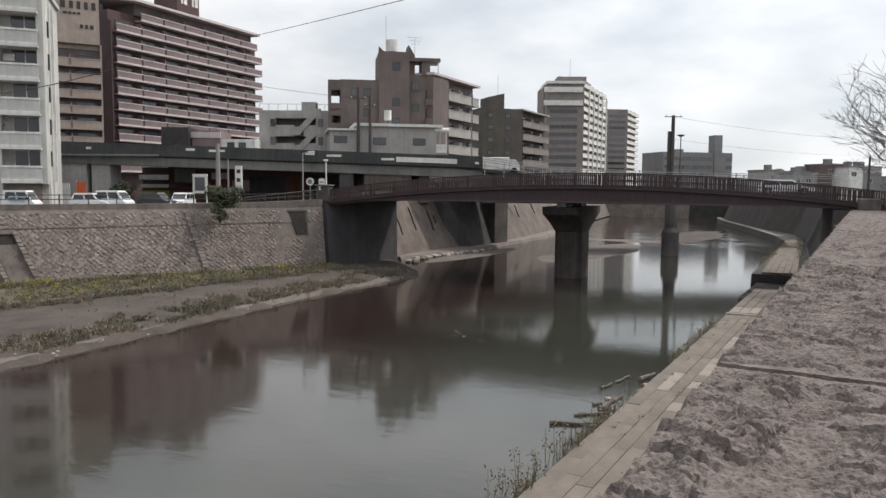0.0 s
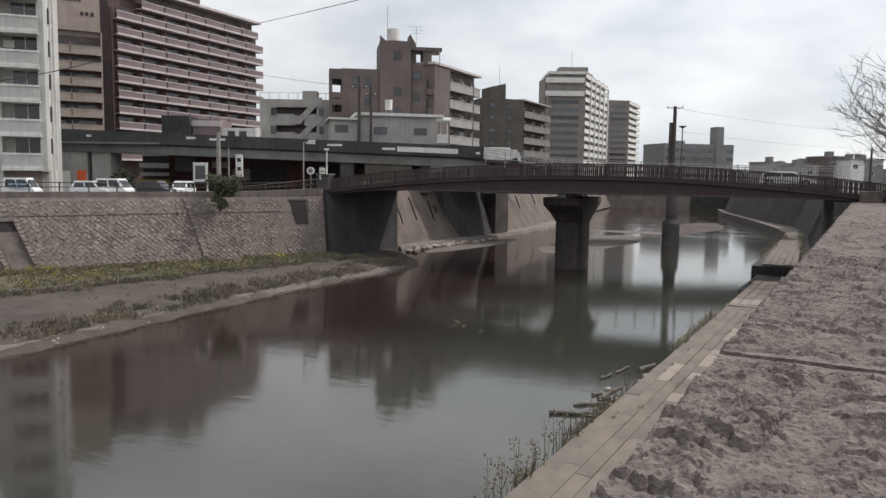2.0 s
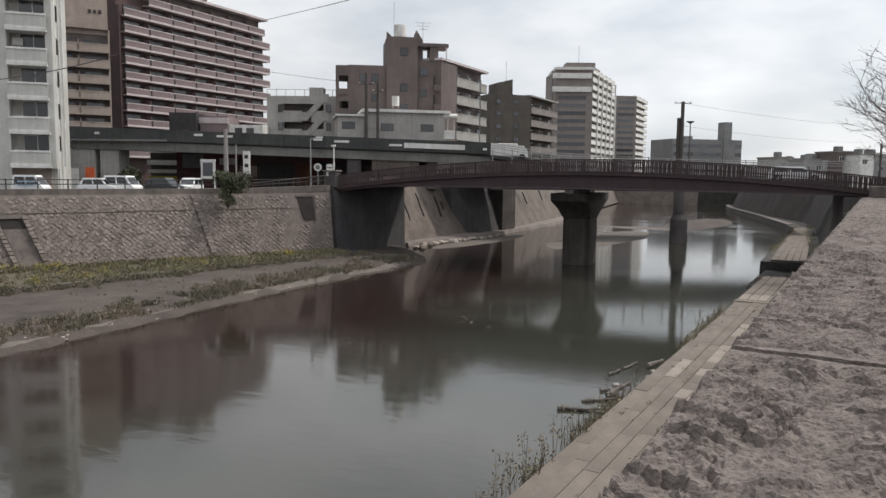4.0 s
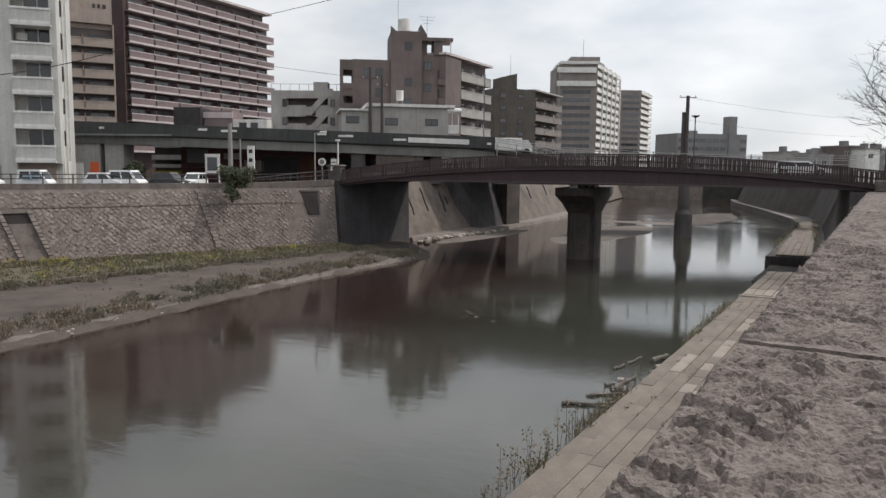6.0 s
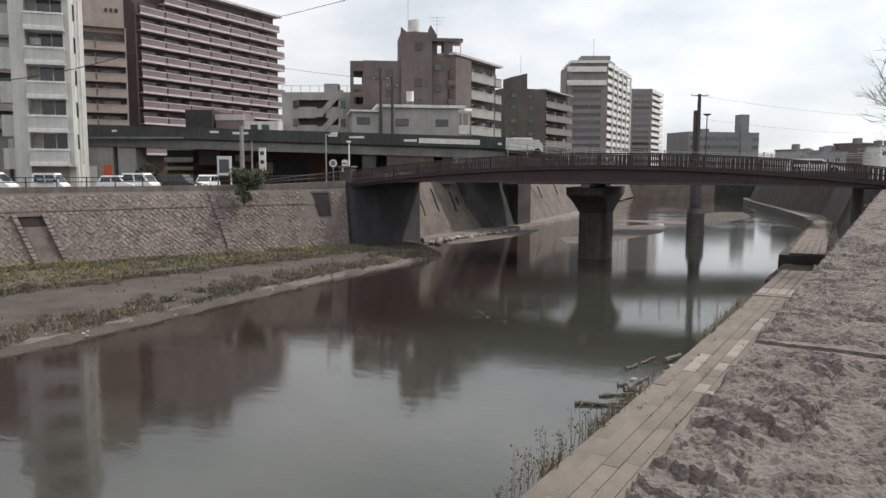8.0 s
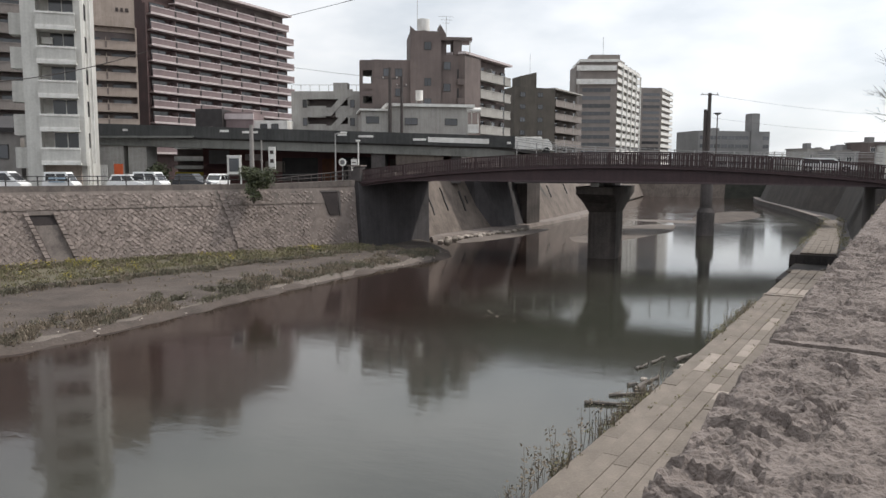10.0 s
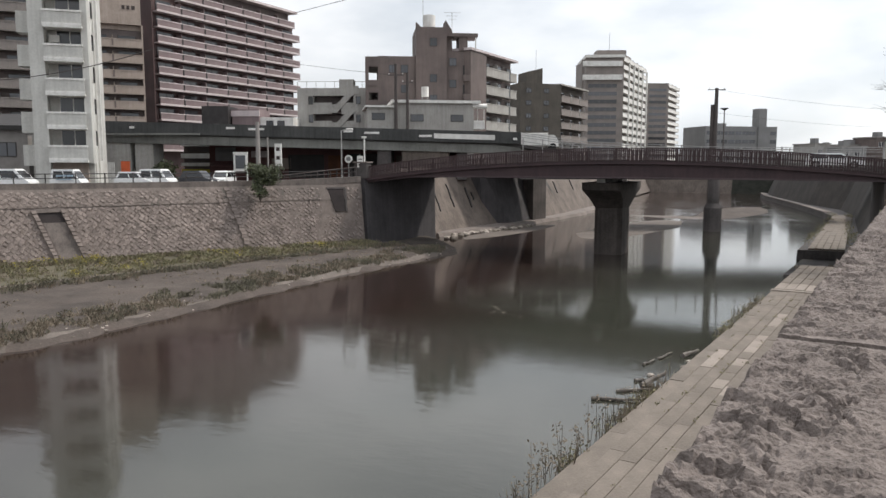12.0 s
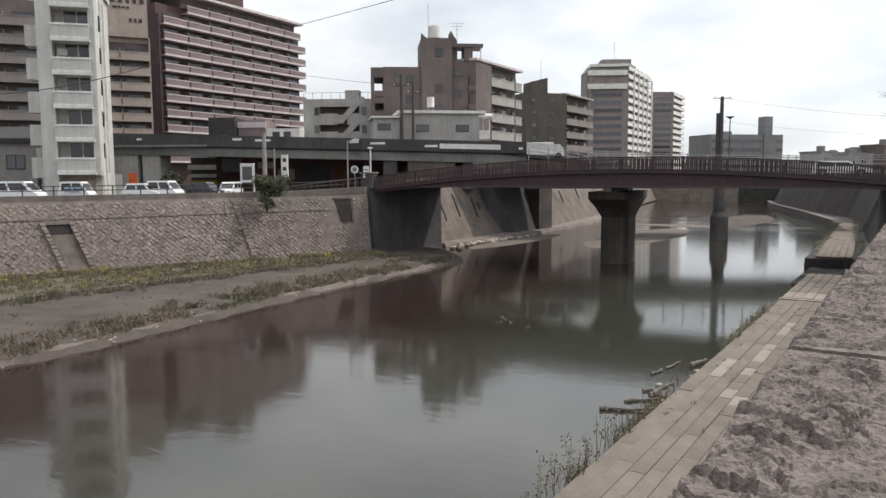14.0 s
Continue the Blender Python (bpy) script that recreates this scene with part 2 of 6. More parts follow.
def water_mat():
    m = bpy.data.materials.new("river water")
    m.use_nodes = True
    n, l = m.node_tree.nodes, m.node_tree.links
    p = n["Principled BSDF"]
    co = n.new("ShaderNodeTexCoord")
    a, b, c = n.new("ShaderNodeTexNoise"), n.new("ShaderNodeTexNoise"), n.new("ShaderNodeTexNoise")
    mpn = n.new("ShaderNodeMapping")
    mpn.inputs["Scale"].default_value = (1.0, 2.2, 1.0)
    mpn.inputs["Rotation"].default_value = (0, 0, radians(-30))
    l.new(co.outputs["Object"], mpn.inputs["Vector"])
    for t, s, d in ((a, 1.1, 3), (b, 5.0, 3), (c, 0.06, 4)):
        t.inputs["Scale"].default_value, t.inputs["Detail"].default_value = s, d
        l.new(mpn.outputs["Vector"], t.inputs["Vector"])
    ba, bb = n.new("ShaderNodeBump"), n.new("ShaderNodeBump")
    ba.inputs["Strength"].default_value, ba.inputs["Distance"].default_value = 0.06, 0.06
    bb.inputs["Strength"].default_value, bb.inputs["Distance"].default_value = 0.07, 0.015
    # livelier water over the shallows upstream
    sep = n.new("ShaderNodeSeparateXYZ")
    riff = n.new("ShaderNodeMapRange")
    riff.inputs["From Min"].default_value, riff.inputs["From Max"].default_value = 84, 96
    riff.inputs["To Min"].default_value, riff.inputs["To Max"].default_value = 0.0, 1.0
    patch = n.new("ShaderNodeTexNoise")
    patch.inputs["Scale"].default_value, patch.inputs["Detail"].default_value = 0.13, 3
    cut = n.new("ShaderNodeMapRange")
    cut.inputs["From Min"].default_value, cut.inputs["From Max"].default_value = 0.46, 0.56
    cut.inputs["To Min"].default_value, cut.inputs["To Max"].default_value = 0.0, 0.55
    both, sm = n.new("ShaderNodeMath"), n.new("ShaderNodeMath")
    both.operation = "MULTIPLY"
    sm.inputs[1].default_value = 0.06
    l.new(co.outputs["Object"], sep.inputs[0])
    l.new(sep.outputs["Y"], riff.inputs["Value"])
    l.new(mpn.outputs["Vector"], patch.inputs["Vector"])
    l.new(patch.outputs["Fac"], cut.inputs["Value"])
    l.new(riff.outputs["Result"], both.inputs[0])
    l.new(cut.outputs["Result"], both.inputs[1])
    l.new(both.outputs[0], sm.inputs[0])
    l.new(sm.outputs[0], ba.inputs["Strength"])
    l.new(a.outputs["Fac"], ba.inputs["Height"])
    l.new(b.outputs["Fac"], bb.inputs["Height"])
    l.new(ba.outputs["Normal"], bb.inputs["Normal"])
    l.new(bb.outputs["Normal"], p.inputs["Normal"])
    rp = n.new("ShaderNodeValToRGB")
    rp.color_ramp.elements[0].position, rp.color_ramp.elements[1].position = 0.35, 0.65
    rp.color_ramp.elements[0].color, rp.color_ramp.elements[1].color = (0.033, 0.0335, 0.0265, 1), (0.043, 0.044, 0.035, 1)
    l.new(c.outputs["Fac"], rp.inputs["Fac"])
    # browner to the left: silt, and the brown buildings' reflection put into the colour
    silt, mixc, wob = n.new("ShaderNodeMapRange"), n.new("ShaderNodeMix"), n.new("ShaderNodeMath")
    silt.inputs["From Min"].default_value, silt.inputs["From Max"].default_value = -8.0, -17.0
    wob.operation = "MULTIPLY_ADD"
    wob.inputs[1].default_value = 9.0
    l.new(c.outputs["Fac"], wob.inputs[0])
    l.new(sep.outputs["X"], wob.inputs[2])
    l.new(wob.outputs[0], silt.inputs["Value"])
    mixc.data_type = "RGBA"
    mixc.inputs["B"].default_value = (0.0295, 0.0195, 0.0165, 1)
    l.new(silt.outputs["Result"], mixc.inputs["Factor"])
    l.new(rp.outputs["Color"], mixc.inputs["A"])
    l.new(mixc.outputs["Result"], p.inputs["Base Color"])
    p.inputs["Roughness"].default_value, p.inputs["IOR"].default_value = 0.07, 1.46
    p.inputs["Specular IOR Level"].default_value = 0.5
    return m


M["water"] = water_mat()


# ---------------------------------------------------------------- builders
TURN = radians(29.4)
AHEAD, ASIDE = Vector((-math.sin(TURN), math.cos(TURN))), Vector((math.cos(TURN), math.sin(TURN)))


def at(lat, dep):
    """Plan point: metres aside and ahead along the axes of the view's start."""
    v = ASIDE * lat + AHEAD * dep
    return v.x, v.y


def mesh_of(name, bm, material, smooth=False):
    me = bpy.data.meshes.new(name)
    bm.normal_update()
    bm.to_mesh(me)
    bm.free()
    me.materials.append(M[material] if isinstance(material, str) else material)
    if smooth:
        me.polygons.foreach_set("use_smooth", [True] * len(me.polygons))
    return me


def thing(name, label, category, m=None, group="", kind=""):
    ob = new(name)
    ob.empty_display_size = 0.2
    ob.matrix_world = m or Matrix.Identity(4)
    return tagged(ob, label, category, group, kind)


def part(name, bm, material, parent, label="", smooth=False):
    ob = new(name, mesh_of(name, bm, material, smooth))
    ob.parent = parent
    return tagged(ob, label)


def share(name, me, parent, m, label=""):
    ob = new(name, me)
    ob.parent = parent
    ob.matrix_basis = m
    return tagged(ob, label)


def solo(name, bm, material, label, category, kind="", group="", smooth=False):
    ob = new(name, mesh_of(name, bm, material, smooth))
    return tagged(ob, label, category, group, kind)


def box(bm, x0, x1, y0, y1, z0, z1, bevel=0.0):
    vs = bmesh.ops.create_cube(bm, size=1.0)["verts"]
    bmesh.ops.scale(bm, vec=(x1 - x0, y1 - y0, z1 - z0), verts=vs)
    bmesh.ops.translate(bm, vec=((x0 + x1) / 2, (y0 + y1) / 2, (z0 + z1) / 2), verts=vs)
    if bevel:
        es = {e for v in vs for e in v.link_edges}
        bmesh.ops.bevel(bm, geom=list(es), offset=bevel, segments=1, affect="EDGES", profile=0.5)
    return bm


def boxed(*a, **k):
    return box(bmesh.new(), *a, **k)


def tube(bm, p, q, r0, r1=None, n=8, cap=True):
    """A round bar from p to q."""
    p, q = Vector(p), Vector(q)
    r1 = r0 if r1 is None else r1
    d = q - p
    vs = bmesh.ops.create_cone(bm, cap_ends=cap, segments=n, radius1=r0, radius2=r1, depth=d.length)["verts"]
    m = Matrix.Translation((p + q) / 2) @ d.to_track_quat("Z", "Y").to_matrix().to_4x4()
    bmesh.ops.transform(bm, matrix=m, verts=vs)
    return bm


def tubed(*a, **k):
    return tube(bmesh.new(), *a, **k)


def prism(pts, z0, z1):
    """A solid over the plan polygon pts; z0 and z1 may be lists, a height per corner."""
    bm = bmesh.new()
    n = len(pts)
    lo = z0 if isinstance(z0, (list, tuple)) else [z0] * n
    hi = z1 if isinstance(z1, (list, tuple)) else [z1] * n
    a = [bm.verts.new((x, y, z)) for (x, y), z in zip(pts, lo)]
    b = [bm.verts.new((x, y, z)) for (x, y), z in zip(pts, hi)]
    bm.faces.new(a[::-1])
    bm.faces.new(b)
    for i in range(n):
        j = (i + 1) % n
        bm.faces.new((a[i], a[j], b[j], b[i]))
    bmesh.ops.recalc_face_normals(bm, faces=bm.faces)
    return bm


def loft(sections):
    """A solid through rings of equally many points."""
    bm = bmesh.new()
    rings = [[bm.verts.new(p) for p in s] for s in sections]
    for r, s in zip(rings, rings[1:]):
        for i in range(len(r)):
            j = (i + 1) % len(r)
            bm.faces.new((r[i], r[j], s[j], s[i]))
    bm.faces.new(rings[0][::-1])
    bm.faces.new(rings[-1])
    bmesh.ops.recalc_face_normals(bm, faces=bm.faces)
    return bm


def frame_on(a, b, z=0.0):
    """A pose with its origin at plan point a, local x towards b, local y to the left of that (away from a viewer who sees a left of b)."""
    ang = math.atan2(b[1] - a[1], b[0] - a[0])
    return Matrix.Translation((a[0], a[1], z)) @ Matrix.Rotation(ang, 4, "Z")


def dist2(a, b):
    return math.hypot(b[0] - a[0], b[1] - a[1])

# ---------------------------------------------------------------- ground, river, banks
def sheet(name, xs, ys, zf, material, label, category, kind="structure", smooth=True):
    bm = bmesh.new()
    g = [[bm.verts.new((x, y, zf(x, y))) for x in xs] for y in ys]
    for r, s in zip(g, g[1:]):
        for i in range(len(r) - 1):
            bm.faces.new((r[i], r[i + 1], s[i + 1], s[i]))
    return solo(name, bm, material, label, category, kind, smooth=smooth)


def along(y, *knots):
    """Straight stretches between the (y, value) knots."""
    for (a, p), (b, q) in zip(knots, knots[1:]):
        if y <= b:
            return p + (q - p) * max(0.0, y - a) / (b - a)
    return knots[-1][1]


def left_base(y):
    """x of the left wall's foot at that y."""
    if y < 46.5:
        return -43.8 + (y - 26.9) * 0.40
    if y < 56:
        return -36.0
    return along(y, (56, -37.3), (86, -37.6), (108, -41.2), (160, -50.6), (190, -56.0))


def right_base(y):
    """x of the right wall's foot at that y."""
    return along(y, (-40, -3.2), (57, -3.2), (97, -6.3), (110, -8.7), (122, -13.8), (152, -23.4), (166, -26.4), (190, -29.0))


def ledge_edge(y):
    """x of the water's edge of the ledge under the far right wall."""
    return along(y, (56, -6.9), (68, -7.2), (88, -7.8), (97, -8.2), (100, -9.2), (103, -9.7), (122, -15.1), (152, -24.5), (166, -27.4))


def bank_land(x, y):
    lo, hi = left_base(y) - 1.0, right_base(y) + 3.6
    if x <= lo - 1.0:
        return 4.5
    if x >= hi + 1.0:
        return 4.5
    return -1.2


# one sheet of ground to the horizon, with the river's bed cut into it
gx = [-3000, -800, -300, -150, -100, -80] + [-70 + i * 2 for i in range(36)] + [4, 10, 30, 80, 200, 800, 3000]
gy = [-800, -200, -80] + [-40 + i * 4 for i in range(66)] + [240, 300, 500, 1000, 4000]
sheet("ground", gx, gy, lambda x, y: bank_land(x, y) if y < 182 else 4.5, "land", "grey city ground with a river bed cut through it", "ground", smooth=False)

wb_ = bmesh.new()
wy = list(range(-40, 184, 4))
lft = [wb_.verts.new((left_base(y) - 0.2, y, 0)) for y in wy]
rgt = [wb_.verts.new((right_base(y) + 0.2, y, 0)) for y in wy]
for i in range(len(wy) - 1):
    wb_.faces.new((lft[i], rgt[i], rgt[i + 1], lft[i + 1]))
solo("water", wb_, "water", "calm murky green-brown river water with soft ripples", "water", "structure")

# gravel bar along the left wall
def bar_edge(y):
    if y < 15:
        return -26.2 + (y - 15) * 0.1
    if y < 44.6:
        return -26.2 - 2.4 * math.sin(min(1, (y - 15) / 26) * math.pi / 2)
    return -28.5 - (y - 44.6) ** 2 * 0.065 if y < 55.5 else -36.2


def bar_z(x, y):
    e, b = bar_edge(y), left_base(y)
    t = (e - x) / max(0.5, e - b)
    ease = min(1, max(-0.3, t * 2.2))
    n = noise.noise((x * 0.35, y * 0.35, 3.0)) * 0.16 + noise.noise((x * 1.3, y * 1.3, 9.0)) * 0.07
    lip = 0.28 * (1 - math.exp(-max(0.0, e - x) * 1.4)) if x < e else (e - x) * 0.4
    return lip + 0.12 * max(0.0, ease) + n * min(1, max(0, (e - x) * 0.8))


bx, by = [-50 + i * 0.4 for i in range(64)], [-8 + i * 0.5 for i in range(130)]
bb_ = bmesh.new()
gg = [[bb_.verts.new((x + noise.noise((x, y, 1.0)) * 0.2, y, bar_z(x + noise.noise((y * 0.5, 7, x * 0.3)) * 0.9, y))) for x in bx] for y in by]
for r, s in zip(gg, gg[1:]):
    for i in range(len(r) - 1):
        if max(r[i].co.z, s[i + 1].co.z, r[i + 1].co.z, s[i].co.z) > -0.25:
            bb_.faces.new((r[i], r[i + 1], s[i + 1], s[i]))
solo("gravel_bar", bb_, "sand", "brown gravel and mud bar along the wall", "gravel bar", "structure", smooth=True)


def batter(name, ys, base, z0, z1, back, material, label, z1f=None, thick=1.2, side=-1, kind="structure", lean_of=None):
    """A battered retaining wall along the bank."""
    ring = []
    for y in ys:
        x, t = base(y), (z1f(y) if z1f else z1)
        bk = lean_of(y) if lean_of else back
        ring.append([(x, y, z0), (x + side * bk * (t - z0) / (z1 - z0), y, t), (x + side * (back + thick), y, t), (x + side * (back + thick), y, z0)])
    return solo(name, loft(ring), material, label, "wall", kind)


def coping_z(y):
    return 5.34 + max(0.0, (y - 38) / 8.5) ** 2 * 0.3


BACK = 1.5


def lean(y):
    """How far the wall leans back: less towards the bridge."""
    return BACK - 1.05 * min(1.0, max(0.0, (y - 39.5) / 6.5)) ** 1.5


lw = batter("wall_left", [-40 + i * 2.0 for i in range(44)], left_base, 0.2, 5.2, BACK, "mortar", "battered stone river wall with diagonal courses", z1f=lambda y: coping_z(y) - 0.45, lean_of=lean)
ring = []
for y in [-40 + i * 2.0 for i in range(44)]:
    x, t = left_base(y) - lean(y), coping_z(y)
    ring.append([(x + 0.06, y, t - 0.45), (x + 0.06, y, t), (x - 0.5, y, t), (x - 0.5, y, t - 0.45)])
solo("coping_left", loft(ring), "coping", "grey concrete coping on the river wall", "coping", "structure")
batter("wall_left_far", [54.5 + i * 5 for i in range(26)], left_base, 0.2, 6.2, 3.0, "concrete", "pale sloped concrete river wall", thick=1.5)
# this wall's shade is put into its colour
batter("wall_right_far", [60 + i * 2.5 for i in range(43)], right_base, 0.0, 5.4, 2.2, "shaded_ivy_wall", "dark shaded sloped river wall", thick=6.5, side=1)
# the dark stretch stands in for a shaded gap with trees
for nm, x0, x1, m_, lb in (("wall_end_pale", -70.0, -35.5, "concrete", "pale concrete wall where the river bends away"), ("wall_end_dark", -35.5, -8.0, "shade_trees", "dark wall standing for the shaded gap and trees at the bend")):
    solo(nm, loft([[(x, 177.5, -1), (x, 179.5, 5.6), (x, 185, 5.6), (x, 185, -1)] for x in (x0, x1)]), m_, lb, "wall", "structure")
batter("wall_right", [-30 + i * 6 for i in range(16)], lambda y: -3.2, 0.0, 5.0, 2.3, "coping", "sloped stone river wall under the embankment top", thick=3.5, side=1)

# berm at the foot of the right wall
BERM_X0, BERM_Z = -5.6, 0.7
solo("berm", boxed(BERM_X0 + 0.03, -2.9, -10, 47.8, -1, BERM_Z - 0.05), "berm", "low concrete berm at the foot of the wall", "berm", "structure")
# a notch whose dark colour also paints the bridge's shadow on the berm
solo("berm_drain", boxed(-6.5, -2.9, 47.8, 56.5, -1, 0.12), "dark_concrete", "sunken drain across the berm, coloured dark for the bridge's shadow", "drain", "structure")
bfar = []
for y in [56.5 + i * 4.0 for i in range(11)] + [99.0, 100.0, 103.0] + [106 + i * 4.0 for i in range(16)]:
    e, x = ledge_edge(y), right_base(y)
    bfar.append([(e, y, -0.6), (e + 0.05, y, 0.72), (x + 0.6, y, 0.72), (x + 0.6, y, -0.6)])
# dark body paints the ledge face's shade; the pale kerb keeps its top light
solo("berm_far", loft(bfar), "dark_concrete", "concrete ledge curving along the river, coloured dark for its shaded face", "berm", "structure")
solo("berm_far_kerb", loft([[(r[1][0] - 0.06, r[1][1], 0.724), (r[1][0] - 0.06, r[1][1], 0.82), (r[1][0] + 0.8, r[1][1], 0.82), (r[1][0] + 0.8, r[1][1], 0.724)] for r in bfar[13:]]), "coping_light", "pale kerb along the river ledge", "kerb", "structure")

# embankment top of rough stone by the camera
EDGE = -0.82
TOP = 5.45


def facets(x, y, sx, sy, seed, lift, tilt):
    """Hewn facets: each cell has its own height and lean."""
    d, p = noise.voronoi(Vector((x * sx, y * sy, seed)))
    h = noise.cell_vector(p[0] * 7.3)
    dx, dy = x - p[0].x / sx, y - p[0].y / sy
    return lift * (h.x - 0.5) + tilt * ((h.y - 0.5) * dx + (h.z - 0.66) * dy) - lift * 0.3 * max(0.0, 0.12 - (d[1] - d[0])) / 0.12


def ledges(u, v, fx, fy, seed, high):
    """Broken ledges left by the chisel: each climbs at once and falls off slowly."""
    p = v * fy + 1.2 * noise.noise((u * fx, v * fy * 0.45, seed)) + 0.35 * noise.noise((u * fx * 3.1, v * fy, seed + 5))
    size = max(0.0, noise.noise((u * fx * 1.3, v * fy * 0.6, seed + 9)) + 0.22)
    return high * size * (1 - (p - math.floor(p)))


def rough(x, y, s=1.0):
    """Relief of the hewn stone: low swellings parted by creases, broken ledges, hollows and grain."""
    wx, wy = noise.noise((x * 2.4, y * 2.4, 1)) * 0.16, noise.noise((x * 2.4, y * 2.4, 7)) * 0.16
    wx2, wy2 = noise.noise((x * 10, y * 10, 3)) * 0.04, noise.noise((x * 10, y * 10, 11)) * 0.04
    u, v = x + wx + wx2, y + wy + wy2
    na, nb = noise.noise((u * 2.2, v * 6.4, 0.7)), noise.noise((u * 6.5 + 3.1, v * 13.0, 4.2))
    c = abs(noise.noise((u * 14.0, v * 23.0, 8.8)))
    f = ledges(u, v, 2.0, 5.0, 0.3, 0.088) + ledges(u, v, 4.6, 11.0, 2.3, 0.054) + facets(u, v, 12.0, 24.0, 3.3, 0.009, 0.3)
    n1 = noise.noise((x * 24, y * 31, 5))
    n2 = noise.noise((x * 50, y * 60, 9))
    m = noise.noise((x * 1.7, y * 2.1, 20))
    k = 0.7 + 0.6 * max(0.0, m + 0.3)
    crack = max(0.0, 1 - abs(na) / 0.07) * max(0.0, noise.noise((x * 3.1, y * 4.3, 31)) + 0.1) + 0.6 * max(0.0, 1 - abs(nb) / 0.09) * max(0.0, noise.noise((x * 4.4, y * 5.1, 41)))
    return s * (k * (0.04 * abs(na) + 0.026 * abs(nb) + 0.02 * c + f) - 0.035 - 0.07 * crack + 0.011 * n1 + 0.013 * n2)


def stone_block(y0, y1, step, dz=0.0):
    bm = bmesh.new()
    x0, x1 = EDGE, 1.6
    nx, ny = max(2, int((x1 - x0) / step)), max(2, int((y1 - y0) / (step * 1.15)))
    g = []
    for j in range(ny + 1):
        y = y0 + (y1 - y0) * j / ny
        row = []
        for i in range(nx + 1):
            x = x0 + (x1 - x0) * i / nx
            z = TOP + dz + rough(x, y) * (1.0 if 0 < i else 0.7) * min(1.0, 0.15 + 5 * min(y - y0, y1 - y))
            row.append(bm.verts.new((x + (noise.noise((y * 2.3, 4, 0)) * 0.035 if i == 0 else 0), y, z - (0.035 if i == 0 else 0))))
        g.append(row)
    for r, s in zip(g, g[1:]):
        for i in range(nx):
            bm.faces.new((r[i], r[i + 1], s[i + 1], s[i]))
    rim = [r[0] for r in g] + g[-1][1:] + [r[-1] for r in g[::-1]][1:] + g[0][-2:0:-1]
    low = [bm.verts.new((v.co.x, v.co.y, TOP - 0.45)) for v in rim]
    for i in range(len(rim)):
        j = (i + 1) % len(rim)
        bm.faces.new((rim[i], rim[j], low[j], low[i]))
    bm.faces.new(low)
    bmesh.ops.recalc_face_normals(bm, faces=bm.faces)
    return bm


top = thing("embankment_top", "rough pinkish-grey stone top of the embankment wall", "stone wall", kind="structure")
for y0, y1, st, dz in ((-30.0, 0.57, 0.14, 0.0), (0.6, 5.085, 0.016, 0.0), (5.11, 13.0, 0.022, 0.02), (13.02, 24.0, 0.05, 0.02), (24.02, 36.0, 0.08, 0.035), (36.02, 49.0, 0.12, 0.02)):
    part("stone_block", stone_block(y0, y1, st, dz), "stone_top", top)
solo("road_right", boxed(1.7, 9.0, -40, 60, 4.55, 5.15), "asphalt", "grey asphalt lane behind the embankment top", "road", "structure")
solo("road_left", prism([(-48.5, 20), (-38.2, 46), (-38.2, 56), (-75, 56), (-105, 12), (-85, -40), (-73, -40)], 4.2, 4.7), "asphalt", "grey asphalt road behind the river wall", "road", "structure")

# ---------------------------------------------------------------- near bridge
BA_, BB_ = Vector((-37.6, 46.5)), Vector((1.2, 51.1))
BL = (BB_ - BA_).length
BM_ = frame_on(BA_, BB_)
BW = 8.0


def arch(s):
    """Height of the railing's top along the bridge."""
    x = BA_.x + (BB_.x - BA_.x) * s / BL
    return 7.66 - (x + 17.0) ** 2 * 0.0034


bridge = thing("road_bridge", "maroon steel girder bridge with a slight arch on a concrete pier", "bridge", BM_)
N = 36
for side, y in ((0, 0.0), (1, BW)):
    rings = []
    for i in range(N + 1):
        s = BL * i / N
        t, b = arch(s) - 0.92, 5.5 + 0.12 * (1 - (2 * s / BL - 1) ** 2)
        b = min(b, t - 0.35)
        w = 0.34 if side == 0 else -0.34
        rings.append([(s, y, b), (s, y + w * 0.1, b + 0.1), (s, y + w * 0.1, t - 0.2), (s, y - w * 0.5, t - 0.17), (s, y - w * 0.5, t), (s, y + w, t), (s, y + w, b)])
    part("girder", loft(rings), "girder", bridge)
for k in range(1, 4):
    part("girder", loft([[(BL * i / 12, BW * k / 4 - 0.15, 5.55), (BL * i / 12, BW * k / 4 - 0.15, max(5.7, arch(BL * i / 12) - 1.2)), (BL * i / 12, BW * k / 4 + 0.15, max(5.7, arch(BL * i / 12) - 1.2)), (BL * i / 12, BW * k / 4 + 0.15, 5.55)] for i in range(13)]), "girder", bridge)
part("deck", loft([[(BL * i / N, 0.36, arch(BL * i / N) - 1.2), (BL * i / N, 0.36, arch(BL * i / N) - 0.81), (BL * i / N, BW - 0.36, arch(BL * i / N) - 0.81), (BL * i / N, BW - 0.36, arch(BL * i / N) - 1.2)] for i in range(N + 1)]), "asphalt", bridge)
bal = mesh_of("baluster", boxed(-0.038, 0.038, -0.03, 0.03, 0, 0.84), "rail")
post_me = mesh_of("rail_post", boxed(-0.05, 0.05, -0.05, 0.05, 0, 0.92), "rail")
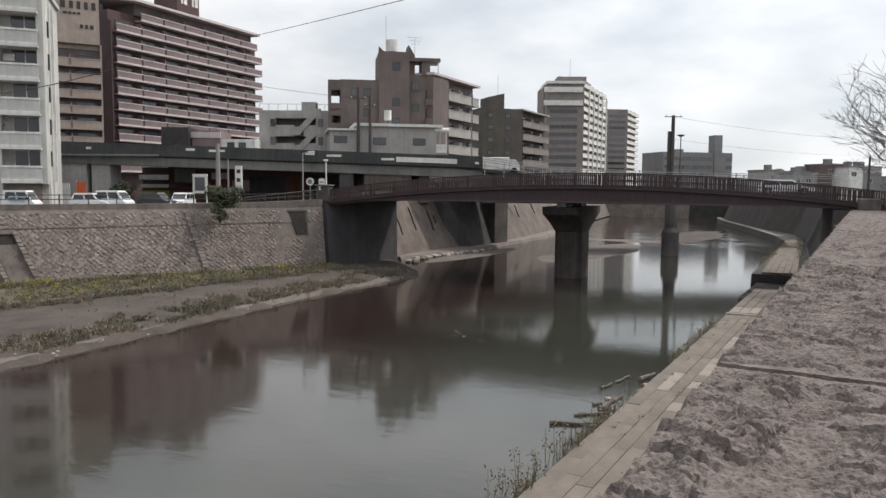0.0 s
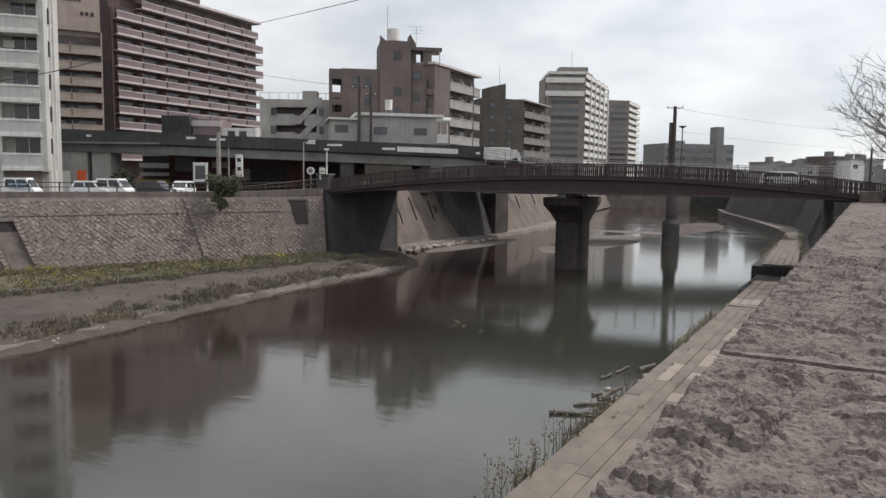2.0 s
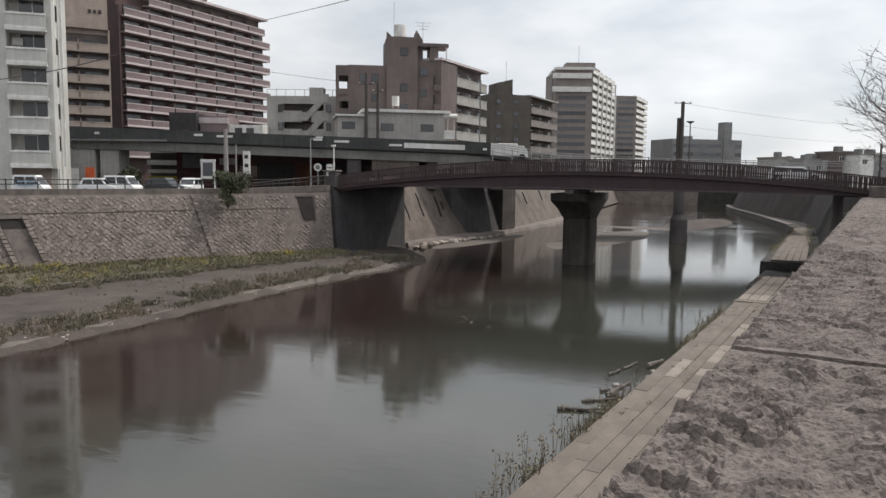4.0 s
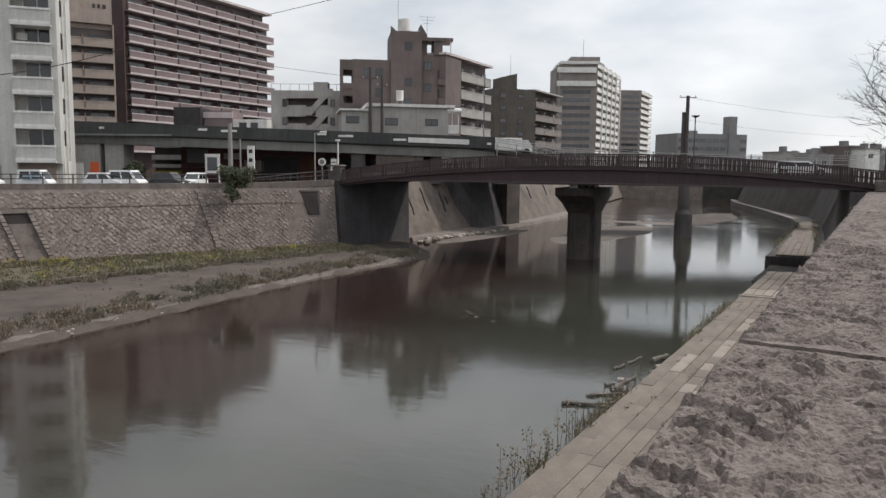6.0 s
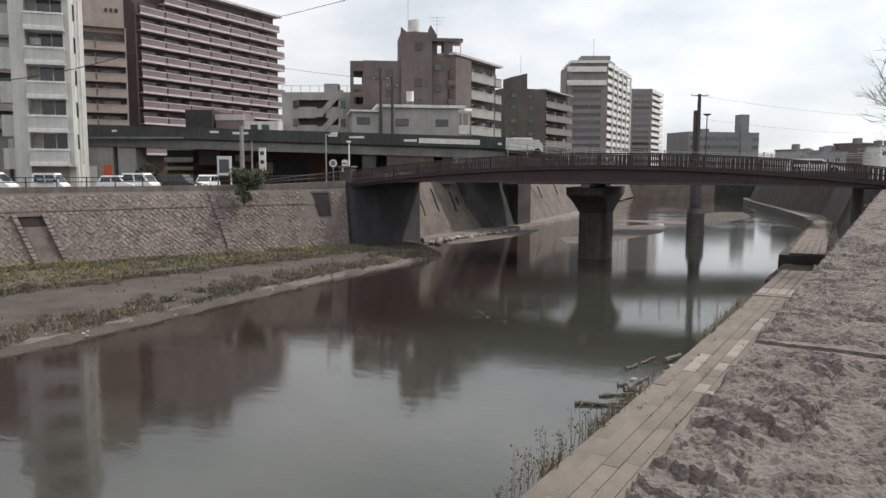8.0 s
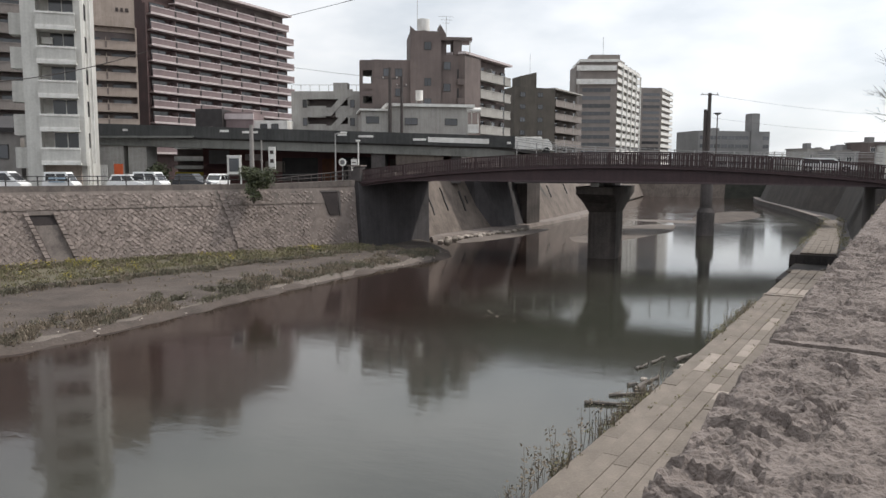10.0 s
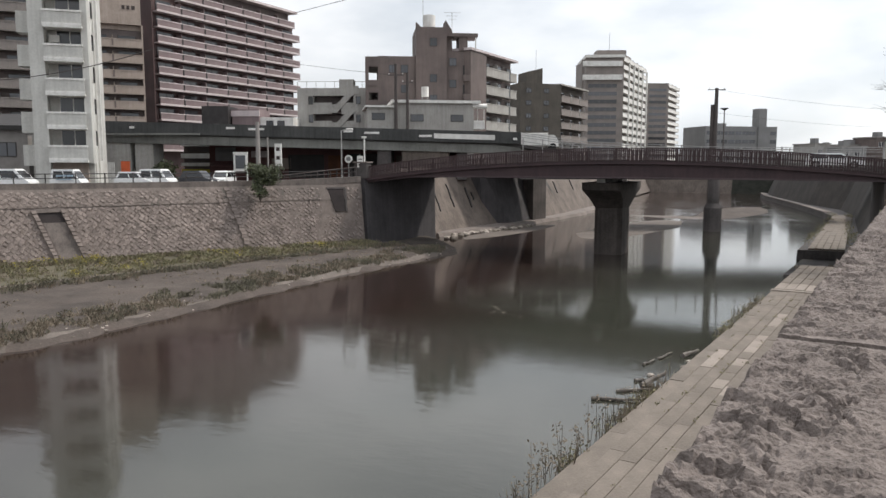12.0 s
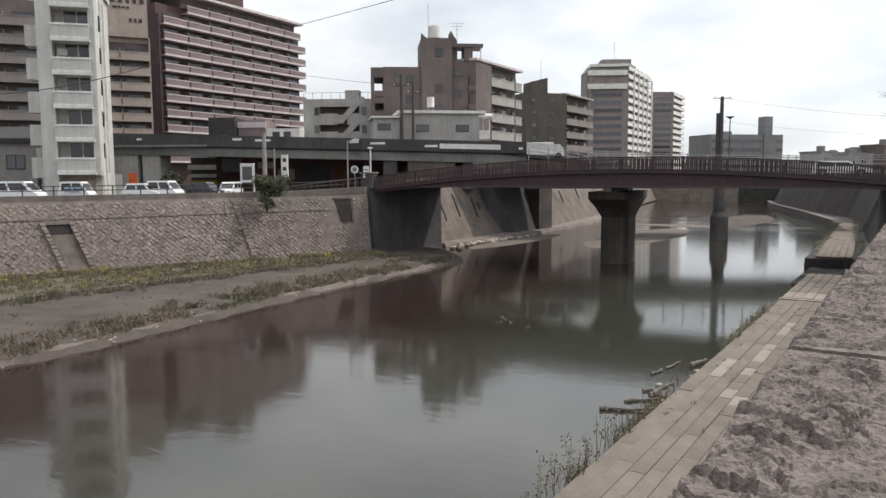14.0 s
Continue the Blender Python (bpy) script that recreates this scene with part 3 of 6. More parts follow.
for side, y in ((0, 0.05), (1, BW - 0.05)):
    for dz, h in ((-0.07, 0.07), (-0.5, 0.05), (-0.86, 0.05)):
        part("handrail", loft([[(BL * i / N, y - 0.035, arch(BL * i / N) + dz), (BL * i / N, y - 0.035, arch(BL * i / N) + dz + h), (BL * i / N, y + 0.035, arch(BL * i / N) + dz + h), (BL * i / N, y + 0.035, arch(BL * i / N) + dz)] for i in range(N + 1)]), "rail", bridge)
    k = 290 if side == 0 else 130
    for i in range(k):
        s = BL * (i + 0.5) / k
        share("baluster", bal, bridge, Matrix.Translation((s, y, arch(s) - 0.9)))
    for i in range(20):
        s = BL * (i + 0.5) / 20
        share("rail_post", post_me, bridge, Matrix.Translation((s, y, arch(s) - 0.93)))

# pier: tapered shaft, flared cap, bearings
pc = at(9.75, 56.4)
pier = thing("bridge_pier", "weathered concrete hammerhead pier standing in the river", "bridge pier", Matrix.Translation((pc[0], pc[1], 0)) @ Matrix.Rotation(math.atan2(BB_.y - BA_.y, BB_.x - BA_.x), 4, "Z"))
def oct_ring(hx, hy, z, c=0.3):
    return [(-hx, -hy + c, z), (-hx + c, -hy, z), (hx - c, -hy, z), (hx, -hy + c, z), (hx, hy - c, z), (hx - c, hy, z), (-hx + c, hy, z), (-hx, hy - c, z)]
part("shaft", loft([oct_ring(1.02, 1.5, -1.5), oct_ring(1.0, 1.5, 3.4)]), "pier_concrete", pier)
part("cap", loft([oct_ring(1.0, 1.5, 3.4), oct_ring(1.2, 2.4, 4.1), oct_ring(1.35, 3.7, 4.75, 0.1), oct_ring(1.35, 3.8, 5.28, 0.1)]), "pier_concrete", pier)
for k in range(5):
    part("bearing", boxed(-0.3, 0.3, -3.6 + 7.2 * k / 4 - 0.14, -3.6 + 7.2 * k / 4 + 0.14, 5.28, 5.56), "steel", pier)

# shade under the deck is painted into this abutment's colour
ab = thing("bridge_abutment", "streaked concrete abutment coloured dark for the shade under the bridge", "abutment", BM_)
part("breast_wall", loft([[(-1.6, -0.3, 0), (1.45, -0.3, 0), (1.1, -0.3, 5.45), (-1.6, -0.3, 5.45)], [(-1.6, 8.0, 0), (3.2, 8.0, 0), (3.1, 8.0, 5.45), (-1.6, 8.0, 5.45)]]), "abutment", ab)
part("end_block", boxed(0.2, 1.3, -0.35, 0.45, 5.45, 6.62, bevel=0.04), "dark_concrete", ab)
part("end_block_cap", boxed(0.1, 1.4, -0.42, 0.5, 6.62, 6.74, bevel=0.03), "coping", ab)
ab2 = thing("bridge_abutment", "concrete abutment with a worn block at the bridge end", "abutment", BM_)
part("breast_wall", boxed(BL - 3.0, BL + 1.0, -0.3, BW + 0.3, 0.3, 5.45), "dark_concrete", ab2)
part("end_block", boxed(BL - 1.7, BL - 0.5, -0.3, 0.3, 5.45, 6.15, bevel=0.06), "coping", ab2)

# ---------------------------------------------------------------- viaduct and second bridge
VD = 76.0
VM = frame_on(at(-60, VD), at(40, VD))
def v_top(s):
    l = s - 60
    if l <= 4.0:
        return 9.72 + 1.18 * min(1.0, (4 - l) / 42) + 0.02 * max(0.0, -38 - l)
    return 8.25 + 0.85 * min(1.0, max(0.0, (24 - l) / 20))
via = thing("viaduct", "dark road viaduct with a grey girder and pale panels", "viaduct", VM)
def vrun(s0, s1, n, y0, y1, lo, hi):
    return loft([[(s, y0, v_top(s) + lo), (s, y0, v_top(s) + hi), (s, y1, v_top(s) + hi), (s, y1, v_top(s) + lo)] for s in [s0 + (s1 - s0) * i / n for i in range(n + 1)]])
part("parapet", vrun(0, 64, 8, 0, 0.3, -1.15, 0.0), "viaduct", via)
part("girder", vrun(0, 64, 8, 0.35, 0.9, -2.15, -1.15), "viaduct_girder", via)
part("girder", vrun(0, 64, 8, 7.0, 7.6, -2.1, -1.15), "viaduct_girder", via)
part("deck", vrun(0, 70, 8, 0.3, 8.0, -1.3, -1.0), "asphalt", via)
part("parapet", vrun(0, 64, 8, 8.0, 8.3, -1.3, 0.0), "viaduct", via)
for y0, y1 in ((0.2, 0.6), (7.5, 7.9)):
    part("girder", boxed(64, 100, y0, y1, 5.05, 6.0), "dark_concrete", via)
part("deck", boxed(64, 100, 0.0, 8.1, 6.0, 6.3), "asphalt", via)
for y in (0.06, 7.92):
    part("parapet", boxed(64, 100, y, y + 0.14, 6.3, 6.75), "viaduct_girder", via)
    for lo in (-0.9, -0.5, -0.28, -0.06):
        part("guard_rail", vrun(64, 100, 6, y + 0.02, y + 0.1, lo, lo + 0.06), "steel", via)
    for i in range(19):
        s = 64.2 + i * 1.95
        part("rail_post", boxed(s - 0.05, s + 0.05, y, y + 0.12, 6.75, v_top(s) + 0.04), "steel", via)
part("white_panel", vrun(55.3, 61.4, 2, -0.06, -0.01, -0.85, -0.35), "white", via, "long white panel")
for s, w, z in ((53.8, 1.3, -0.75), (34.2, 0.9, -0.5), (36.5, 1.6, -0.55), (46.2, 0.9, -0.5), (48.3, 1.5, -0.6), (24.2, 0.5, -0.7), (63.2, 0.4, -0.8)):
    part("panel", boxed(s, s + w, -0.06, -0.01, v_top(s) + z, v_top(s) + z + 0.22), "white", via)
part("ledge", boxed(20, 31.5, -0.25, 0.0, v_top(25) - 1.35, v_top(25) - 1.15), "viaduct_girder", via)
for s, w, m_ in ((20.0, 3.9, "cream"), (24.4, 1.9, "cream"), (49.5, 1.4, "dark_concrete"), (52.0, 4.8, "concrete"), (57.6, 1.0, "dark_concrete")):
    part("column", boxed(s, s + w, 0.6, 3.2, 5.0, v_top(s) - 2.1 if w > 2 else v_top(s) - 2.0), m_, via)
p2 = Vector(at(22.9, 75.5))
pr2 = thing("bridge_pier", "slim dark pier with a wider footing in the river", "bridge pier", Matrix.Translation((p2.x, p2.y, 0)))
part("shaft", tubed((0, 0, 2.6), (0, 0, 5.1), 0.58, n=20), "dark_concrete", pr2, smooth=False)
part("footing", loft([[(0.85 * math.cos(a * math.tau / 20), 0.85 * math.sin(a * math.tau / 20), z) for a in range(20)] for z in (-1.0, 2.3)] + [[(0.6 * math.cos(a * math.tau / 20), 0.6 * math.sin(a * math.tau / 20), 2.75) for a in range(20)]]), "dark_concrete", pr2)

# ---------------------------------------------------------------- buildings
def window_mesh(w, h, mullions=1, frame_m="white"):
    """Pane and frame meshes of a window w wide and h high, origin at its lower left, facing -y."""
    pane = mesh_of("pane", boxed(0.03, w - 0.03, -0.01, 0.03, 0.03, h - 0.03), "glass")
    bm = bmesh.new()
    f = 0.06
    box(bm, 0, w, -0.05, 0.03, 0, f)
    box(bm, 0, w, -0.05, 0.03, h - f, h)
    box(bm, 0, f, -0.05, 0.03, f, h - f)
    box(bm, w - f, w, -0.05, 0.03, f, h - f)
    for k in range(mullions):
        x = w * (k + 1) / (mullions + 1)
        box(bm, x - f / 2, x + f / 2, -0.05, 0.03, f, h - f)
    return pane, mesh_of("window_frame", bm, frame_m)


def put_window(parent, meshes, m):
    w = share("window", meshes[1], parent, m)
    share("pane", meshes[0], w, Matrix.Identity(4))
    return w


def balcony_mesh(w, deep, h, panel, edge=None, kind="solid", posts=0):
    """Slab and parapet of one balcony bay, origin at front lower left; the front is at y = 0."""
    bm = bmesh.new()
    if kind == "solid":
        box(bm, 0.02, w - 0.02, 0, 0.12, -0.15, h)
    else:
        box(bm, 0.02, w - 0.02, 0, 0.1, -0.15, h * 0.22)
        box(bm, 0.02, w - 0.02, 0, 0.08, h - 0.08, h)
        for i in range(max(3, int(w / 0.22))):
            x = 0.06 + (w - 0.12) * i / max(3, int(w / 0.22))
            box(bm, x, x + 0.05, 0.02, 0.06, h * 0.22, h - 0.08)
    par = mesh_of("parapet", bm, panel)
    bm = bmesh.new()
    box(bm, 0, w, -0.05, deep, -0.3, -0.15)
    box(bm, 0, w, -0.06, 0.16, h - 0.02, h + 0.12)
    if edge:
        box(bm, 0, w, -0.06, 0.0, -0.15, 0.04)
    return par, mesh_of("slab", bm, edge or panel)


def gallery(parent, x0, x1, bays, rows, deep, h, panel, edge, win, kind="solid", divider=None, y=0.0, win_w=0.62, win_h=1.9, win_x=0.5):
    """Rows of balconies with windows behind, on a facade along local x; rows: heights of the floors."""
    bw = (x1 - x0) / bays
    par, slab = balcony_mesh(bw, deep, h, panel, edge, kind)
    wide = window_mesh(bw * win_w, win_h, 1, win)
    div = mesh_of("divider", boxed(-0.14, 0.14, -0.09, 0.0, -0.02, h), divider) if divider else None
    screen = mesh_of("screen", boxed(-0.04, 0.04, 0.15, deep, 0, 1.9), panel)
    for z in rows:
        for i in range(bays):
            m = Matrix.Translation((x0 + bw * i, y, z))
            b = share("balcony", par, parent, m)
            share("slab", slab, b, Matrix.Identity(4))
            if div and i:
                share("divider", div, b, Matrix.Identity(4))
            if i:
                share("screen", screen, b, Matrix.Identity(4))
            put_window(parent, wide, Matrix.Translation((x0 + bw * (i + win_x - win_w / 2), y + deep - 0.06, z + 0.1)))


def bars(bm, x, z, words, h, y):
    """Plain bars in place of lettering."""
    for w in words:
        box(bm, x, x + w, y - 0.05, y, z, z + h)
        x += w + h * 0.45
    return bm


# tall red-brown apartment block
A, B = at(-57.2, 134), at(-40.4, 170)
W = dist2(A, B)
tall = thing("apartment_block", "tall red-brown apartment block with long pinkish balconies", "building", frame_on(A, B))
part("body", boxed(-0.4, W - 0.5, 1.6, 13.5, 4.2, 37.2), "brown_tile", tall)
part("side_wall", boxed(-0.7, -0.4, 0.6, 13.0, 4.2, 35.2), "brown_tile", tall)
part("upper_body", boxed(5.2, W - 2.2, 1.3, 12.5, 37.2, 39.3), "recess_shade", tall)
part("roof", prism([(-0.5 + 4.5, -0.5), (W - 1.2, -0.5), (W - 1.2, 13.2), (-0.8, 13.2), (-0.8, 5)], 39.3, 39.75), "pink_edge", tall)
FH = 2.73
rows = [33.7 - FH * k for k in range(10)]
gallery(tall, 0, W, 7, rows, 1.6, 1.0, "pink_panel", "pink_edge", "dark", divider="dark")
gallery(tall, 5.6, W - 1.6, 6, [33.7 + FH], 1.6, 1.0, "pink_panel", "pink_edge", "dark", divider="dark")
tower = part("roof_tower", boxed(17.5, 23.6, 3.0, 9, 39.75, 45.4), "brown_tile", tall)
for x in (18.6, 21.6):
    sg = bmesh.new()
    box(sg, x, x + 0.45, 2.93, 2.99, 42.4, 44.4)
    box(sg, x + 0.75, x + 1.6, 2.93, 2.99, 42.4, 44.4)
    part("sign", sg, "white", tower, "white bars in place of the numerals")

# beige block with a sign panel on its roof
A, B = at(-71.5, 134.5), at(-62.5, 139.5)
W = dist2(A, B)
bl = thing("apartment_block", "beige apartment block with a tall rooftop sign panel", "building", frame_on(A, B))
part("body", boxed(0, W - 0.1, 1.5, 13, 4.2, 31.9), "recess_shade", bl)
part("end_pier", boxed(W - 0.1, W + 0.15, 0.2, 2.0, 4.2, 31.9), "beige", bl)
part("frieze", boxed(0, W - 0.1, 1.3, 1.5, 31.0, 31.9), "beige", bl)
part("roof_panel", boxed(3.0, W - 0.1, 0.4, 4.2, 31.9, 42.6), "beige", bl)
part("roof_wall", boxed(-0.6, 3.0, 1.8, 7, 31.9, 42.0), "taupe", bl)
for x, z, words, h in ((3.9, 38.0, (0.8, 0.7, 0.6, 0.6, 0.7, 0.6), 1.3), (4.3, 37.0, (0.7, 0.5, 0.5, 0.6), 0.4), (7.0, 34.6, (0.5, 0.5, 0.6), 0.7), (5.0, 40.6, (1.0, 0.9, 1.1), 1.1)):
    for w in words:
        part("letter", boxed(x, x + w, 0.33, 0.38, z, z + h), "ink", bl)
        x += w + h * 0.45
gallery(bl, 0.2, W - 0.1, 2, [28.0 - 2.8 * k for k in range(8)], 1.5, 1.15, "beige", "beige", "dark", divider="taupe")

# rounded-balcony block further back
A, B = at(-73, 112), at(-61.5, 118)
W = dist2(A, B)
bb = thing("apartment_block", "brown apartment block with beige balconies", "building", frame_on(A, B))
part("body", boxed(-6, W - 0.3, 1.6, 12, 4.2, 33.5), "taupe", bb)
gallery(bb, -6, W, 3, [29.6 - 2.85 * k for k in range(8)], 1.6, 1.1, "greige", "greige", "dark")

# slim white block near the river
A, B = at(-33.95, 56.4), at(-30.3, 57.7)
W = dist2(A, B)
wt = thing("apartment_block", "slim white-tiled apartment block with stacked balconies", "building", frame_on(A, B))
part("body", boxed(0.9, W, 1.25, 8.6, 4.2, 21.4), "white_tile", wt)
part("pillar", boxed(-0.1, 0.95, 0.0, 2.2, 4.2, 21.9), "white_tile", wt)
part("pillar", boxed(W - 0.35, W + 0.12, 0.0, 1.3, 6.6, 21.6), "white_tile", wt)
part("ground_floor", boxed(0.95, W - 0.4, 0.8, 1.24, 4.2, 7.1), "beige", wt)
rows = [6.95 + 2.53 * k for k in range(6)]
gallery(wt, 0.95, W - 0.2, 1, rows, 1.65, 0.9, "white_tile", "white", "white", win_w=0.72, win_h=2.15, y=-0.45, win_x=0.6)
ac = mesh_of("air_conditioner", boxed(0, 0.75, 0, 0.3, 0, 0.55, bevel=0.03), "white")
for z in rows[3:4]:
    share("air_conditioner", ac, wt, Matrix.Translation((1.12, 0.85, z + 1.3)))
slit = window_mesh(0.6, 1.2, 0, "dark")
ang = Matrix.Rotation(radians(90), 4, "Z")
for k in range(5):
    for yy in ((2.6,) if k else (2.4, 5.2)):
        put_window(wt, slit, Matrix.Translation((W + 0.03, yy, 8.0 + 2.53 * k)) @ ang)
for yy in (1.7, 3.6):
    part("downpipe", tubed((W + 0.08, yy, 5), (W + 0.08, yy, 21), 0.06), "white", wt)
part("side_fin", boxed(W - 0.05, W + 0.3, 3.9, 4.15, 6.8, 20.5), "white", wt)
for k in range(5):
    part("stair_landing", boxed(-1.15, -0.1, 1.2, 2.6, 6.4 + 2.53 * k, 8.0 + 2.53 * k), "white_tile", wt)
part("stair_core", boxed(-0.6, -0.1, 3.4, 8.0, 4.2, 21), "taupe", wt)
part("roof", boxed(-0.2, W + 0.2, 0.2, 8.8, 21.4, 21.75), "white_tile", wt)

# dark shed and grey block beside it
sh = thing("house", "dark grey two-storey house with a hipped roof", "house", frame_on(at(-49, 66), at(-38.6, 68)))
part("wall", boxed(0, 7.8, 0, 7, 4.2, 9.6), "pole_grey", sh)
part("roof", prism([(-0.4, -0.4), (8.2, -0.4), (8.2, 7.4), (-0.4, 7.4)], 9.6, [10.0, 10.0, 11.5, 11.5]), "dark", sh)
put_window(sh, window_mesh(1.6, 1.3, 1, "dark"), Matrix.Translation((5.2, -0.02, 7.2)))
an = thing("annex", "small cream annex wall", "annex", frame_on(at(-40.4, 66.6), at(-37.0, 67.2)))
part("wall", boxed(0, 3.2, 0, 4, 4.2, 9.2), "cream", an)

# beige three-storey house with outside stairs
A, B = at(-28.6, 118), at(-17.0, 118)
W = dist2(A, B)
st = thing("apartment_block", "cream three-storey block with a zigzag outside staircase", "building", frame_on(A, B, 0.7))
part("body", boxed(0, W, 1.6, 11, 4.2, 17.6), "cream", st)
# dark sheet over the cream body paints shade behind the stair openings
part("recess_shade_panel", boxed(1.0, W - 1.6, 1.45, 1.58, 4.2, 16.4), "recess_shade", st)
part("side_wall", boxed(W - 1.6, W, 0, 1.6, 4.2, 17.6), "cream", st)
part("front_wall", boxed(0, 1.0, 0, 1.6, 4.2, 17.6), "cream", st)
part("lintel", boxed(1.0, W - 1.6, 0, 1.55, 16.4, 17.6), "cream", st)
for z in (8.6, 11.4, 14.2):
    part("parapet", boxed(2.5, 5.4, 0, 0.2, z - 0.6, z + 1.15), "cream", st)
    part("parapet", boxed(6.9, W - 2.8, 0, 0.2, z - 0.6, z + 1.15), "cream", st)
    part("landing", boxed(1.0, W - 1.6, 0.2, 1.6, z - 0.5, z - 0.3), "recess_shade", st)
for z in (8.6, 11.4, 14.2):
    part("stair_flight", loft([[(4.4, y, z - 0.4), (4.4, y, z + 0.9), (6.2, y, z + 0.9), (8.8, y, z + 3.7), (9.6, y, z + 3.7), (9.6, y, z + 2.4), (8.8, y, z + 2.4), (6.2, y, z - 0.4)] for y in (-0.08, 0.2)]), "cream", st)
part("front_wall", boxed(1.0, 2.5, 0, 1.5, 4.2, 16.4), "cream", st)
part("front_wall", boxed(W - 2.8, W - 1.6, 0, 1.5, 4.2, 16.4), "cream", st)
part("stair_tower", boxed(6.6, 8.8, -0.05, 2.0, 16.4, 18.9), "cream", st)
for x in (1.75, W - 2.4):
    for z in (11.7, 14.5):
        put_window(st, window_mesh(0.7, 1.2, 0, "dark"), Matrix.Translation((x, -0.03, z + 0.6)))
part("side_block", boxed(W, W + 3.4, 4, 11, 4.2, 18.4), "cream", st)
for i in range(9):
    part("rail_post", tubed((i * W / 8, 0.3, 17.6), (i * W / 8, 0.3, 18.6), 0.04, n=5), "steel", st)
part("roof_rail", tubed((0, 0.3, 18.6), (W, 0.3, 18.6), 0.04, n=5), "steel", st)

# low white workshop on the viaduct's far side
A, B = at(-15.6, 104), at(-1.0, 107)
W = dist2(A, B)
lo = thing("house", "low cream building with small windows and a flat roof", "house", frame_on(A, B, 1.25))
part("body", boxed(3.6, W, 0, 9, 4.2, 13.7), "cream", lo)
part("wing", boxed(0, 3.6, -0.6, 8, 4.2, 13.0), "cream", lo)
part("roof", boxed(3.4, W + 0.9, -0.4, 9.3, 13.7, 14.1), "white", lo)
part("wing_roof", boxed(-0.3, 3.6, -1.0, 8.2, 13.0, 13.25), "white", lo)
wm = window_mesh(1.8, 0.95, 1, "dark")
for x, y, z in ((0.6, -0.62, 11.3), (6.0, -0.02, 11.2), (11.6, -0.02, 11.2)):
    put_window(lo, wm, Matrix.Translation((x, y, z)))
part("balcony", boxed(W, W + 1.6, 0.2, 3.0, 10.2, 11.4), "white", lo)
part("awning", tubed((W - 0.2, 0.2, 13.4), (W + 1.9, 0.4, 13.4), 0.35, n=12), "white", lo)
for x in (0.6, 1.5):
    part("balcony_post", tubed((W + x, 0.3, 11.4), (W + x, 0.3, 13.4), 0.05, n=5), "white", lo)

# brown stepped apartment house with a roof tank
A, B = at(-17.6, 116), at(-1.4, 118.5)
W = dist2(A, B)
ap = thing("apartment_block", "brown stepped apartment house with white balconies and a roof tank", "building", frame_on(A, B))
part("left_wing", boxed(1.9, 7.7, 0, 10, 4.2, 22.9), "taupe", ap)
part("frame_wing", boxed(0, 0.5, 0.0, 8, 4.2, 22.8), "taupe", ap)
part("frame_beam", boxed(0.5, 1.9, 0.0, 8, 21.3, 22.8), "taupe", ap)
for z in (9.8, 12.6, 15.2, 17.4, 18.2):
    part("gallery_wall", boxed(0.5, 1.9, 0.0, 0.3, z, z + 1.1), "taupe", ap)
part("gallery_back", boxed(0.5, 1.9, 3.0, 8, 4.2, 17.0), "recess_shade", ap)
part("tower", boxed(7.7, 12.4, -0.6, 8, 4.2, 27.2), "taupe", ap)
part("tower_peak", prism([(7.7, -0.6), (8.5, -0.6), (8.5, 0.4), (7.7, 0.4)], 27.2, [27.9, 27.2, 27.2, 27.9]), "taupe", ap)
part("tower_side", prism([(12.4, 1), (13.4, 1), (13.4, 5), (12.4, 5)], 22, [28.6, 27.0, 27.0, 28.6]), "taupe", ap)
part("stair_wing", boxed(12.4, W - 0.6, 0.4, 9, 4.2, 23.9), "taupe", ap)
part("canopy", boxed(12.0, W + 0.9, 0.0, 4.2, 26.0, 26.5), "taupe", ap)
part("canopy_wall", boxed(14.4, W - 0.7, 0.2, 4, 23.9, 26.0), "taupe", ap)
part("canopy_post", boxed(W + 0.5, W + 0.65, 0.2, 0.35, 23.9, 26.0), "white", ap)
tank = part("water_tank", tubed((9.9, 1.6, 27.5), (9.9, 1.6, 29.3), 0.95, n=20), "white", ap, "white roof tank")
part("tank_stand", boxed(9.2, 10.6, 0.9, 2.3, 27.2, 27.5), "steel", ap)
part("lightning_rod", tubed((9.0, 2.4, 27.2), (9.0, 2.4, 33.0), 0.04, n=5), "steel", ap)
ant = tubed((13.6, 3, 26.5), (13.6, 3, 30.2), 0.035, n=5)
for k in range(3):
    tube(ant, (12.4 + 0.3 * k, 3, 30.1 - 0.5 * k), (14.9 - 0.3 * k, 3, 30.1 - 0.5 * k), 0.025, n=5)
part("antenna", ant, "steel", ap)
wp = window_mesh(1.1, 1.2, 1, "dark")
for x, y, z in ((5.4, -0.03, 20.4), (3.6, -0.03, 20.4), (9.8, -0.63, 24.4), (9.8, -0.63, 19.0), (9.8, -0.63, 15.9), (12.9, 0.37, 21.6), (12.9, 0.37, 18.3), (12.9, 0.37, 15.0), (5.4, -0.03, 17.4)):
    put_window(ap, wp, Matrix.Translation((x, y, z)))
for z in (14.4, 17.3, 20.2):
    # dark plate on the solid wall paints the shade of a stair opening
    part("stair_opening_shade", boxed(15.0, 16.2, 0.34, 0.42, z, z + 1.5), "dark", ap)
    part("stair_landing", boxed(15.0, W - 0.3, -0.5, 0.4, z - 0.9, z), "taupe", ap)
A2, B2 = at(-1.6, 118.2), at(6.2, 134)
W2 = dist2(A2, B2)
ap2 = thing("apartment_block", "brown apartment wing with white balcony rows", "building", frame_on(A2, B2))
part("body", boxed(0, W2, 1.2, 10, 4.2, 24.0), "taupe", ap2)
